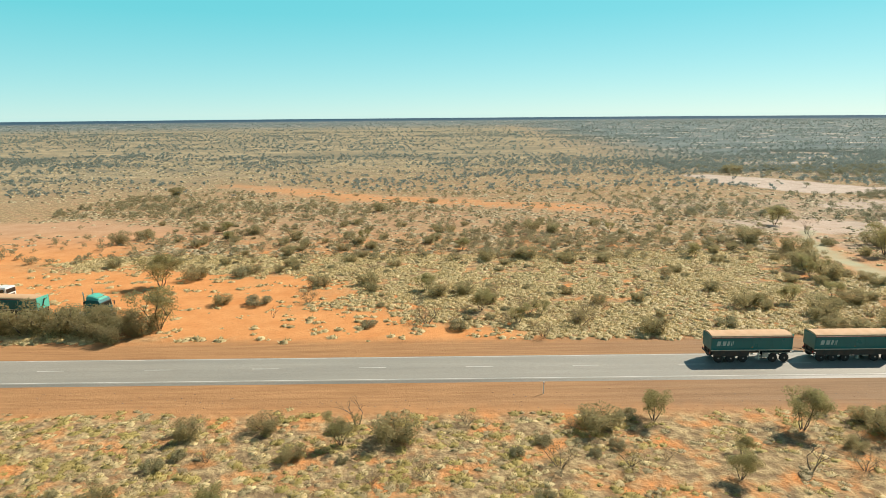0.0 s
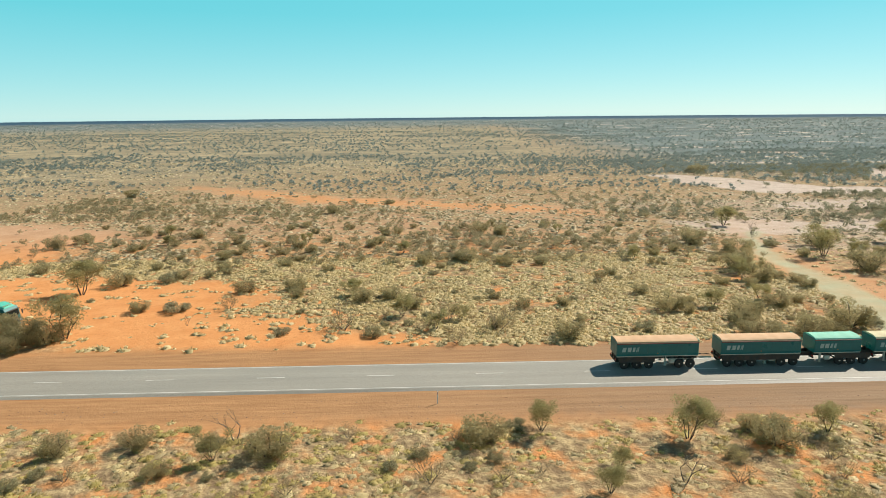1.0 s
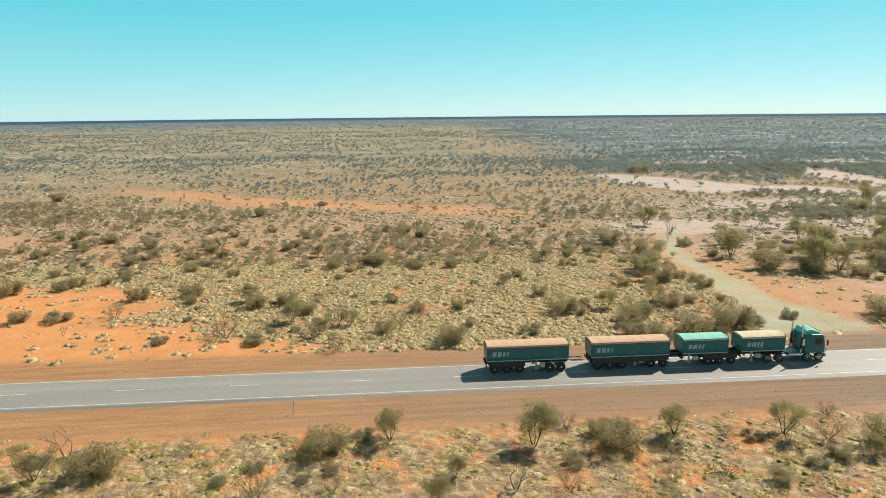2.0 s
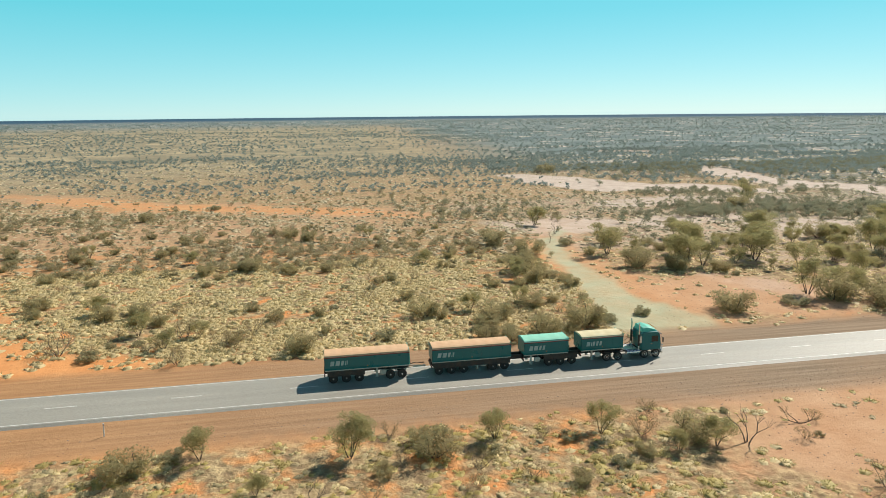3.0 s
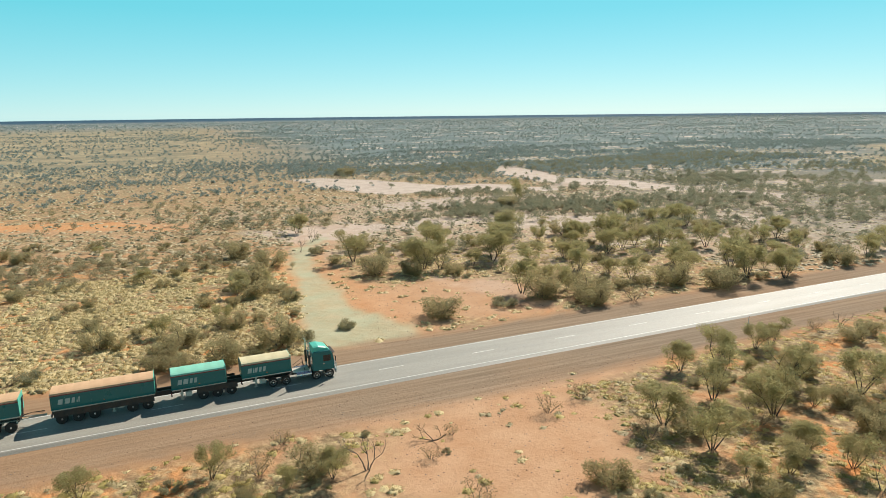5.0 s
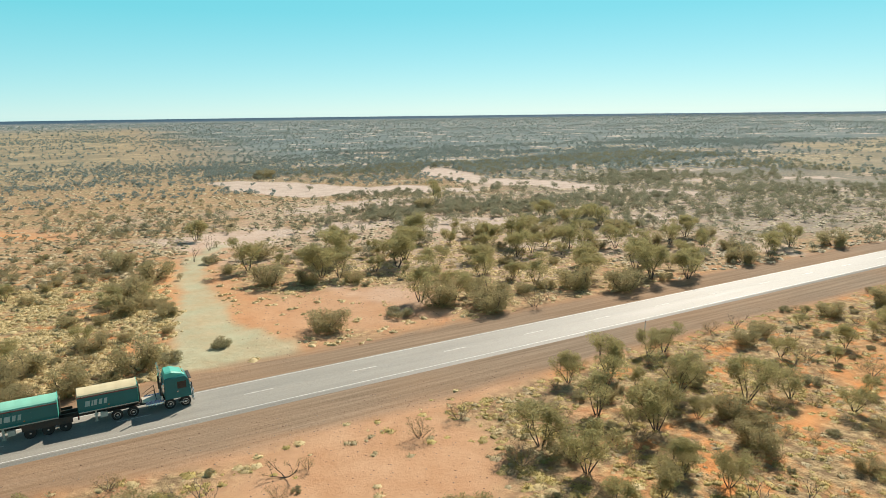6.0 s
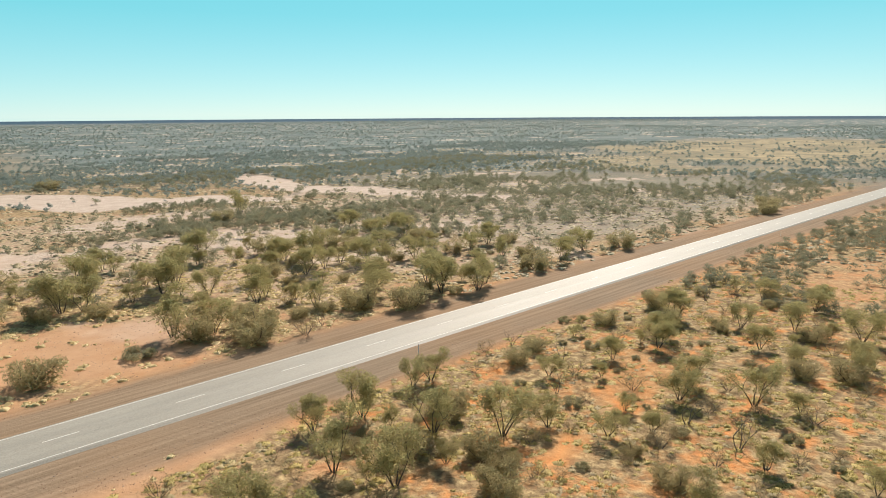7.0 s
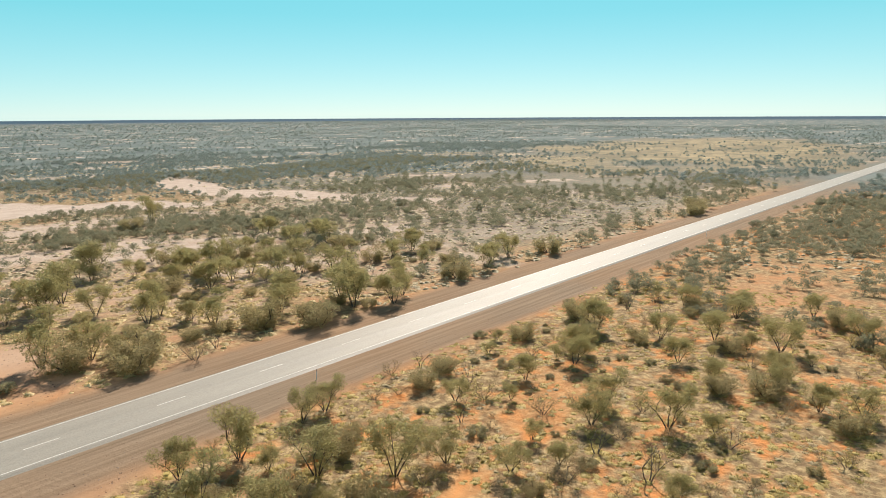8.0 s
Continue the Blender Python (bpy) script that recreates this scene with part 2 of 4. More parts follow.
RIDGE = ((-87, 272, 4), (-50, 243, 9), (-20, 222, 10), (6, 213, 9), (24, 205, 8), (41, 199, 9), (55, 186, 5))
PAN = ((121, 292, 8), (133, 268, 17), (142, 243, 18), (158, 234, 13), (176, 228, 12), (188, 212, 6))
UPPER_PAN = ((224, 300, 8), (215, 266, 12), (214, 240, 9), (222, 226, 11), (229, 213, 9))
PAN_TAIL = ((228, 220, 9), (232, 200, 9), (238, 187, 8), (244, 172, 8), (250, 157, 6))
WASH = ((90, 153, 1.5), (83, 143, 2.2), (79.5, 126, 2.8), (78.5, 110, 3.2), (77, 96, 4.2), (78, 83, 7.5))
WASH_BANK = ((96, 165, 9), (84, 146, 5.5), (80, 126, 6), (80, 110, 7.5), (80, 96, 9), (82, 84, 9))
STRIPS = (((117, 161, 6), (132, 164, 8), (147, 160, 7), (160, 149, 6)), ((124, 194, 8), (147, 199, 10), (180, 193, 7)),
          ((137, 147, 4), (158, 141, 5)), ((145, 118, 2.5), (164, 113, 3.5)), ((186, 212, 4), (216, 226, 5)), ((182, 138, 4), (205, 128, 4)))


FLECKS = ((185, 361, 16), (205, 352, 9), (248, 448, 22), (275, 430, 14), (345, 423, 20), (380, 400, 12), (232, 312, 10), (338, 349, 16), (368, 329, 18),
          (270, 300, 12), (290, 262, 13), (318, 225, 14), (285, 190, 12), (330, 170, 15), (300, 140, 10), (395, 250, 18), (430, 330, 20))


def bare_red(x, y):
    """Open red earth: the truck bay, the near clearing, the ridge."""
    return any_of(blob(x, y, -52, 104, 44, 17, -12), blob(x, y, -14, 85, 26, 8, -10), blob(x, y, -95, 150, 35, 30),
                  blob(x, y, 82.5, 50, 13, 10.5, 15, rag=0.3, size=9), ribbon(x, y, ((70, 61, 3), (92, 60, 4), (108, 60.5, 2)), 2.0, 1.5, 6),
                  0.75 * ribbon(x, y, RIDGE, 7, 9, 11), 0.75 * ribbon(x, y, WASH_BANK, 3, 3, 8), 0.4 * blob(x, y, -20, 165, 60, 22, -6, rag=1.2), 0.95 * blob(x, y, 96, 94, 16, 12, -10),
                  0.9 * blob(x, y, 121.5, 37.8, 3.4, 1.5, 20, size=6), 0.45 * blob(x, y, 139, 41.5, 9, 4, 10), 0.45 * blob(x, y, 206, 38, 21, 8, 22, rag=1.3, size=7))


def clay_pan(x, y):
    """The pale pan beyond the road, its arms and the bare strips between the trees."""
    return any_of(ribbon(x, y, PAN, 4, 4, 12), ribbon(x, y, UPPER_PAN, 3, 4, 11), 0.95 * ribbon(x, y, PAN_TAIL, 3, 5, 9),
                  0.7 * blob(x, y, 93, 162, 18, 11, -25, rag=0.5), *[0.7 * ribbon(x, y, strip, 3, 3, 8) for strip in STRIPS],
                  *[0.9 * blob(x, y, a, b, r, 0.42 * r, -32, rag=1.3, size=7) for a, b, r in FLECKS],
                  0.35 * blob(x, y, 150, 130, 55, 35, -15, rag=1.0), 0.35 * blob(x, y, 235, 130, 70, 40, -20, rag=1.2),
                  0.3 * blob(x, y, 150, 185, 60, 30, -10, rag=1.0))


def wash(x, y):
    """The greenish dry watercourse that comes down to the road."""
    return ribbon(x, y, WASH, 2.5, 1.6, 6) * step(y, 78, 81)


def pallor(x, y):
    """Where the earth is a paler, pinker red: the near clearing and the land past the wash."""
    return any_of(0.75 * blob(x, y, 84, 51, 24, 16, 10), step(x - 0.15 * (y - 80), 55, 95) * (0.78 * step(y, 76, 84) + 0.1 * step(y, 105, 125)), 0.85 * step(y, 125, 170) * (1 - 0.7 * ribbon(x, y, RIDGE, 12, 6, 13)), 0.5 * blob(x, y, 206, 38, 30, 14, 20))


def straw_field(x, y):
    """The open straw-coloured field far along the road."""
    return blob(x, y, 625, 215, 235, 120, 10, rag=0.5, size=60)


def corridor(y):
    """1 on the graded verges of the road."""
    return step(y, 58.0, 61.0) * (1 - step(y, 79.0, 81.5))


def wooded(x, y):
    """How thickly trees stand: thin on the spinifex plain, thick past the wash and far off."""
    w = 0.10 + 0.12 * blob(x, y, 5, 145, 90, 50, rag=1.0, size=25)
    w += 0.75 * step(x - 0.3 * min(y - 90, 60) - 0.06 * max(0, y - 150), 82, 106) * (1 - 0.6 * step(y, 330, 520)) * step(y, 74, 80)
    w += 0.5 * blob(x, y, 70, 92, 9, 8) + 0.55 * blob(x, y, 72, 128, 9, 26, 8)
    w += 0.65 * step(x, 92, 108) * (1 - step(y, 60, 68)) + 0.30 * step(x, 170, 240) * (1 - step(y, 60, 68))
    w += 0.25 * (1 - step(y, 56, 62)) * step(x, -60, -20)
    return min(1.0, w)


def height(x, y):
    z = 0.22 * noise.noise((x / 23, y / 23, 1)) + 0.10 * noise.noise((x / 6, y / 6, 5)) - 0.12
    road = step(y, 55, 64) * (1 - step(y, 77, 86))
    return z * (1 - road) - 0.16 * road


def build_ground():
    cx, cy, turns = 90.0, 120.0, 520
    radii = [2.0 * i for i in range(1, 150)]
    while radii[-1] < 4850:
        radii.append(radii[-1] * 1.055)
    verts, faces = [(cx, cy, height(cx, cy))], []
    for r in radii:
        for k in range(turns):
            a = 2 * math.pi * k / turns
            x, y = cx + r * math.cos(a), cy + r * math.sin(a)
            verts.append((x, y, height(x, y) * (1 if r < 500 else 0)))
    for k in range(turns):
        faces.append((0, 1 + k, 1 + (k + 1) % turns))
    for i in range(len(radii) - 1):
        a, b = 1 + i * turns, 1 + (i + 1) * turns
        for k in range(turns):
            n = (k + 1) % turns
            faces.append((a + k, b + k, b + n, a + n))
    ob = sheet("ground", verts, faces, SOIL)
    values = {k: [] for k in ("litter", "clay", "wash", "gravel", "plain", "woods", "rim", "worn", "pale")}
    for x, y, _ in verts:
        far = math.hypot(x - 60, y)
        red, g = bare_red(x, y), corridor(y)
        values["clay"].append(clay_pan(x, y) if far < 600 else 0.0)
        values["wash"].append(wash(x, y))
        values["gravel"].append(g)
        values["litter"].append((1 - red) * (1 - g))
        px = x + 45 * noise.noise((x / 130, y / 130, 6)) - 0.05 * y
        plain = max(step(far, 240, 420) * (1 - step(px, 25, 185)), straw_field(x, y))
        values["plain"].append(plain)
        values["worn"].append(step(x, -10, 70) * (1.0 if y < 70 else 0.9))
        values["pale"].append(pallor(x, y))
        # how much of that distance haze the ground's colour takes on
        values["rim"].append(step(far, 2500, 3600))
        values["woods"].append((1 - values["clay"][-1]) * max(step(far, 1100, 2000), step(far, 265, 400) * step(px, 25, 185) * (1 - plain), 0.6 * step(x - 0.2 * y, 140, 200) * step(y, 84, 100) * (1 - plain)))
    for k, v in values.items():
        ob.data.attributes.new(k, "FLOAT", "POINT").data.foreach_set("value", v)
    ob.data.shade_smooth()
    tagged(ob, "red outback earth with pale clay pans and gravel verges", "ground", kind="structure")


build_ground()


# ---- the road ----
def build_road():
    xs = [-3200 + 6400 * i / 160 for i in range(161)]
    camber = [(ROAD_NEAR - 0.5, -0.22), (ROAD_NEAR, 0.0), (70.5, 0.06), (ROAD_FAR, 0.0), (ROAD_FAR + 0.5, -0.22)]
    verts = [(x, y, z) for x in xs for y, z in camber]
    n = len(camber)
    faces = [(i * n + j, (i + 1) * n + j, (i + 1) * n + j + 1, i * n + j + 1) for i in range(len(xs) - 1) for j in range(n - 1)]
    road = tagged(sheet("road", verts, faces, SEAL), "two-lane grey sealed highway with white edge lines", "road", kind="structure")
    for y in (ROAD_NEAR + 0.28, ROAD_FAR - 0.28):
        bm = bmesh.new()
        box(bm, -1500, 2500, y - 0.05, y + 0.05, -0.02, 0.016)
        part("edge_line", bm, LINE, road, "thin white edge line")
    dash = bpy.data.meshes.new("centre_dash")
    bm = box(bmesh.new(), -1.5, 1.5, -0.05, 0.05, 0.0, 0.07)
    bm.to_mesh(dash)
    bm.free()
    dash.materials.append(LINE)
    for k in range(-22, 60):
        ob = new("centre_dash", dash)
        ob.parent = road
        ob.location = (101.9 + 12 * k, 70.55, 0)


build_road()


# ---- plants ----
def tuft_template(rng, blades, spread, tall, width, dome=1.0):
    """One grass hummock: blades that lean out from its foot."""
    v, f = [], []
    for r, h in ((0.95, -0.06), (0.62, 0.6)):
        for k in range(5):
            a, j = 2 * math.pi * (k + rng.uniform(-0.3, 0.3)) / 5, rng.uniform(0.5, 1.3)
            v.append((spread * r * j * math.cos(a), spread * r * j * math.sin(a), tall * h * j * (dome if h > 0 else 1)))
    v.append((0, 0, tall * 0.8 * dome))
    for k in range(5):
        m = (k + 1) % 5
        f += [(k, m, 5 + m), (k, 5 + m, 5 + k), (5 + k, 5 + m, 10)]
    for k in range(blades):
        a, out = rng.uniform(0, 2 * math.pi), math.sqrt(rng.random())
        c, s = math.cos(a), math.sin(a)
        r0 = spread * 0.75 * out
        r1 = r0 + spread * rng.uniform(0.1, 0.6) * (0.4 + out)
        h0 = tall * 0.5 * dome * (1 - out ** 2)
        h1 = h0 + tall * rng.uniform(0.35, 0.8) * (1.15 - 0.6 * out)
        w, twist = spread * width * rng.uniform(0.7, 1.4), rng.uniform(-0.9, 0.9)
        p, q = w * math.cos(a + math.pi / 2 + twist), w * math.sin(a + math.pi / 2 + twist)
        i = len(v)
        v += [(r0 * c + p, r0 * s + q, h0 - 0.06), (r0 * c - p, r0 * s - q, h0 - 0.06), (r1 * c, r1 * s, h1)]
        f.append((i, i + 1, i + 2))
    return np.array(v), np.array(f)


def join_many(name, templates, spots, mat):
    """One mesh of many copies; spots: x, y, turn, size across, size up, template."""
    vs, fs, n = [], [], 0
    for x, y, a, s, h, k in spots:
        v, f = templates[k]
        c, d = math.cos(a) * s, math.sin(a) * s
        w = np.empty_like(v)
        w[:, 0], w[:, 1], w[:, 2] = x + v[:, 0] * c - v[:, 1] * d, y + v[:, 0] * d + v[:, 1] * c, height(x, y) + v[:, 2] * h
        vs.append(w)
        fs.append(f + n)
        n += len(v)
    v, f = np.concatenate(vs), np.concatenate(fs)
    me = bpy.data.meshes.new(name)
    me.vertices.add(len(v))
    me.vertices.foreach_set("co", v.ravel())
    me.loops.add(f.size)
    me.loops.foreach_set("vertex_index", f.ravel())
    me.polygons.add(len(f))
    me.polygons.foreach_set("loop_start", np.arange(0, f.size, 3))
    me.update(calc_edges=True)
    me.materials.append(mat)
    return new(name, me)


def grass_room(x, y):
    """How much hummock grass grows at a place."""
    return (1 - corridor(y)) * (1 - 0.92 * bare_red(x, y)) * (1 - 0.97 * max(0, clay_pan(x, y) * 1.7 - 0.7)) * (1 - wash(x, y))


def build_grass():
    rng = random.Random(5)
    sets = [tuft_template(rng, 24, 0.52, 0.30, 0.085, 0.3) for _ in range(9)]
    plain = [tuft_template(rng, 11, 0.52, 0.36, 0.13, 0.6) for _ in range(9)]
    low = [tuft_template(rng, 0, 0.60, 0.24, 0.30) for _ in range(7)]
    for name, x0, x1, y0, y1, count, temp, big in (("spinifex", -65, 100, 30, 62, 2600, sets, 1.0), ("olive_spinifex", -65, 100, 30, 62, 3000, sets, 1.1), ("grey_spinifex", -65, 100, 30, 62, 1800, sets, 0.95), ("olive_spinifex", 88, 200, 14, 62, 5200, sets, 0.95), ("grey_spinifex", 88, 190, 16, 62, 1800, sets, 0.85), ("spinifex", -75, 75, 78, 132, 16000, plain, 1.35), ("spinifex", 75, 155, 78, 132, 2900, plain, 1.2),
                                                   ("spinifex", -110, 300, 132, 215, 14000, low, 1.25), ("spinifex", 150, 330, 20, 132, 6500, low, 1.2),
                                                   ("spinifex", -220, 480, 215, 420, 15000, low, 1.6)):
        spots = []
        while len(spots) < count:
            x, y = rng.uniform(x0, x1), rng.uniform(y0, y1)
            if 150 < x < 215 and y < 62 and temp is low:
                continue
            chance = rng.random()
            clump = 0.5 + 0.9 * noise.noise((x / 5, y / 5, 2)) + 0.5 * noise.noise((x / 18, y / 18, 9))
            clump = min(1, max(0.05, clump))
            if chance < clump and chance < grass_room(x, y) * clump:
                for _ in range(rng.choice((1, 1, 2, 3))):
                    s = big * rng.uniform(0.35, 1.25)
                    spots.append((x, y, rng.uniform(0, 6.3), s, s * rng.uniform(0.7, 1.2), rng.randrange(len(temp))))
                    x, y = x + rng.uniform(-0.8, 0.8) * big, y + rng.uniform(-0.45, 0.45) * big
        tagged(join_many(name, temp, spots, {"spinifex": PLAIN_GRASS if temp is low else SPINIFEX, "grey_spinifex": GREY_SPINIFEX, "olive_spinifex": GREEN_SPINIFEX}[name]), {"s": "straw-coloured spinifex hummocks over red earth", "g": "grey weathered spinifex hummocks on red earth", "o": "olive-green spinifex hummocks among the mulga"}[name[0]], "grass", kind="stuff")


build_grass()


def limb(bm, rng, start, way, length, r, depth, tips):
    """A crooked tapering limb that forks."""
    p, d = Vector(start), Vector(way).normalized()
    for k in range(2):
        q = p + d * length / 2
        rod(bm, p, q, r * (1 - 0.25 * k), r * (0.75 - 0.25 * k), 4)
        p = q
        d = (d + Vector((rng.uniform(-0.3, 0.3), rng.uniform(-0.3, 0.3), rng.uniform(-0.05, 0.25)))).normalized()
    if depth == 0:
        tips.append(p)
        return
    for k in range(rng.choice((2, 3))):
        side = Vector((rng.uniform(-0.9, 0.9), rng.uniform(-0.9, 0.9), rng.uniform(0.0, 0.5)))
        limb(bm, rng, p, d + side, length * rng.uniform(0.55, 0.8), r * 0.5, depth - 1, tips)
    tips.append(p)


def leaves(rng, centres, per, spread, size):
    """Small leaf sprays scattered about the limb tips."""
    v, f = [], []
    for c in centres:
        for k in range(per):
            while True:
                o = Vector((rng.uniform(-1, 1), rng.uniform(-1, 1), rng.uniform(-1, 1)))
                if o.length < 1:
                    break
            p = c + Vector((o.x * spread, o.y * spread, o.z * spread * 0.7))
            p.z = max(p.z, 0.08)
            a = Vector((rng.uniform(-1, 1), rng.uniform(-1, 1), rng.uniform(-0.6, 1))).normalized() * size * rng.uniform(0.6, 1.4)
            b = a.cross(Vector((rng.uniform(-1, 1), rng.uniform(-1, 1), rng.uniform(-1, 1)))).normalized() * size * rng.uniform(0.45, 0.75)
            i = len(v)
            v += [p - a * 0.5 - b * 0.5, p - a * 0.5 + b * 0.5, p + a]
            f.append((i, i + 1, i + 2))
    return v, f


def plant(kind, seed):
    """A template plant about one unit tall in metres of its kind; returns the thing, to be copied."""
    rng = random.Random(seed)
    spec = {
        "mulga_bush": (MULGA, BARK, 5, 1.0, 1.0, 0.055, 150, 0.55, 0.10, "dense olive-grey mulga bush on red earth"),
        "mulga_tree": (OLIVE, BARK, 4, 1.45, 0.45, 0.05, 120, 0.52, 0.10, "open olive mulga tree with dark forked stems"),
        "saltbush": (GREY, BARK, 6, 0.42, 1.5, 0.03, 90, 0.30, 0.08, "low grey-green saltbush on red earth"),
        "dry_shrub": (RUSTY, DEADWOOD, 6, 0.75, 0.75, 0.03, 34, 0.36, 0.07, "thin half-dry rusty shrub with bare twigs"),
        "dead_tree": (RUSTY, DEADWOOD, 3, 1.15, 0.38, 0.05, 0, 0.3, 0.1, "bare dead tree with bleached crooked branches"),
    }[kind]
    leaf, wood, stems, length, flare, radius, per, spread, size, label = spec
    top = thing(kind, Matrix.Identity(4), label, "tree" if kind in ("mulga_tree", "dead_tree", "mulga_bush") else "shrub", kind.replace("_", " ") + " plants")
    bm, tips = bmesh.new(), []
    for k in range(stems):
        a = 2 * math.pi * (k + rng.uniform(-0.3, 0.3)) / stems
        way = Vector((flare * math.cos(a), flare * math.sin(a), rng.uniform(0.8, 1.2)))
        limb(bm, rng, (0.1 * math.cos(a), 0.1 * math.sin(a), -0.08), way, length * rng.uniform(0.8, 1.15), radius, {"dead_tree": 3, "mulga_tree": 2}.get(kind, 1), tips)
    if kind in ("mulga_tree", "dead_tree"):
        part("trunk", bm, wood, top)
    else:
        part("branching_stem", bm, wood, top)
    if per:
        if kind == "mulga_bush":
            tips += [Vector((t.x * 0.8, t.y * 0.8, t.z * 0.45)) for t in tips[::2]]
        v, f = leaves(rng, tips, per, spread, size)
        sheet("crown", v, f, leaf, top)
    return top


KINDS = ("mulga_bush", "mulga_tree", "saltbush", "dry_shrub", "dead_tree")
STOCK = {kind: [plant(kind, 40 * i + j) for j in range(4)] for i, kind in enumerate(KINDS)}
USED = {kind: 0 for kind in KINDS}
TAKEN = []


def grow(kind, x, y, size=1.0):
    """Plants one at a place: the first of each template is moved, the rest are copies."""
    n = USED[kind]
    USED[kind] += 1
    rng = random.Random(n * 77 + int(x * 13))
    m = pose(x, y, height(x, y), 0, 0, rng.uniform(0, 360))
    src = STOCK[kind][n % 4]
    up = size * rng.uniform(0.9, 1.1)
    if n < 4:
        src.matrix_basis = m @ Matrix.Diagonal((size, size, up, 1))
        ob = src
    else:
        ob = copy_thing(src, m)
        ob.scale = (size, size, up)
    TAKEN.append((x, y, size))
    return ob


# ---- plants at their places: x, y, size ----
for x, y, size in ((-92.6, 237.1, 1.92), (-69.9, 145.8, 1.52), (-66.9, 152, 1.58), (-42.9, 157, 1.41), (-41.2, 85.4, 1.63), (-41, 112.5, 1.49), (-40.8, 80.8, 1.55), (-31.6, 97.2, 1.05), (-31.4, 149.2, 1.24), (-21, 55, 0.99), (-18.3, 106.7, 1.23), (-16, 141.6, 1.18), (-15.6, 193.3, 1.59), (-14.3, 56.1, 1.02), (-10.3, 107.9, 1.25), (-2.6, 54.1, 1.5), (1.1, 100.5, 1.26), (5.6, 101.5, 1.19), (10.8, 126, 1.36), (15.6, 56.1, 1.5), (19.1, 126.9, 1.57), (24.6, 158.9, 1.51), (29, 154.8, 1.48), (29.1, 81.9, 1.38), (41.2, 54.2, 1.5), (46.5, 92.9, 1.54), (53.1, 82.1, 1.15), (54.1, 86.1, 1.3), (55.7, 80.4, 1.29), (56, 89.4, 1.64),):
    grow("mulga_bush", x, y, size)
for x, y, size in ((60.7, 81.2, 1.78), (63.1, 94, 1.47), (64.6, 52.5, 1.43), (67.6, 84.4, 1.9), (68.2, 108.6, 1.96), (68.6, 117.1, 2.09), (69, 140.2, 1.92), (74, 130.2, 2.2), (85.6, 40.6, 1.28), (90.8, 86.0, 2.1), (90.5, 114.1, 2.2), (94.4, 135.6, 2.17), (96.3, 110.8, 1.63), (103.5, 107.9, 1.39), (109.7, 88, 2.2), (110.7, 46.5, 1.5), (112.3, 36.8, 1.5), (114.6, 81.8, 2.2), (115.4, 41.9, 1.23), (117.2, 86.1, 2.2), (118.5, 49.4, 1.5), (133.5, 84.9, 2.2), (139.3, 79.6, 2.2), (143.2, 131.2, 2.07), (152.8, 16.9, 1.5), (153.9, 54.7, 1.28), (154.3, 177.4, 2.2), (154.8, 126.3, 2.2), (156.1, 25.3, 1.5), (159, 48.4, 1.5),):
    grow("mulga_bush", x, y, size)
for x, y, size in ((166.4, 53.9, 1.5), (172.7, 82.2, 1.91), (139.4, 306.5, 2.9), (285, 83.5, 2.5), (186.8, 24.6, 1.46), (202.1, 82.2, 2.13), (274.9, 79.6, 2.2),):
    grow("mulga_bush", x, y, size)
for x, y, size in ((-44.7, 106.7, 1.98), (-36.3, 85.7, 2.0), (47.1, 56.2, 0.91), (56.8, 55.1, 0.94), (86.2, 162.5, 1.61), (89.9, 126.5, 1.94), (96.5, 46.6, 1.5), (97.1, 41.3, 1.5), (99.9, 113.9, 2.2), (105, 48.7, 1.5), (105.5, 121.8, 2.2), (107.3, 43.4, 1.5), (107.6, 56, 1.08), (108, 91.4, 1.9), (112.6, 55.2, 1.5), (112.8, 89.5, 1.47), (115, 114.4, 2.2), (115.4, 47.9, 1.5), (119.1, 119.4, 2.2), (119.7, 43.1, 1.47), (129.3, 134.6, 2.12), (129.6, 90.6, 1.65), (138.5, 35.7, 1.16), (139.3, 88.8, 1.71), (142.3, 126.5, 1.44), (142.7, 29.9, 1.46), (145.3, 118.2, 2.2), (148.7, 82.8, 2.2), (150.7, 44.9, 1.38), (150.8, 88.6, 2.02),):
    grow("mulga_tree", x, y, size)
for x, y, size in ((151.1, 85.2, 1.76), (153, 109.3, 1.67), (154.1, 79.6, 1.7), (158.1, 81.8, 1.58), (159.4, 36, 1.09), (162.2, 105.5, 1.66), (163.1, 48.9, 1.5), (163.5, 186.4, 2.16), (170.3, 35.7, 1.32), (171.5, 28, 1.5), (172.1, 143.9, 1.91), (181.8, 83.2, 1.53), (189.5, 28.6, 1.16), (192.7, 86, 1.56),):
    grow("mulga_tree", x, y, size)
for x, y, size in ((-33.8, 115.1, 2.2), (-26.1, 96.9, 2.2), (-8, 85.7, 1.4), (-0, 212.7, 2.2), (4, 84.5, 1.7), (39.9, 84.4, 1.71), (71, 85.3, 1.79), (77.2, 86.9, 1.66), (85.2, 137.6, 2.2), (101.9, 86.8, 2.2),):
    grow("saltbush", x, y, size)
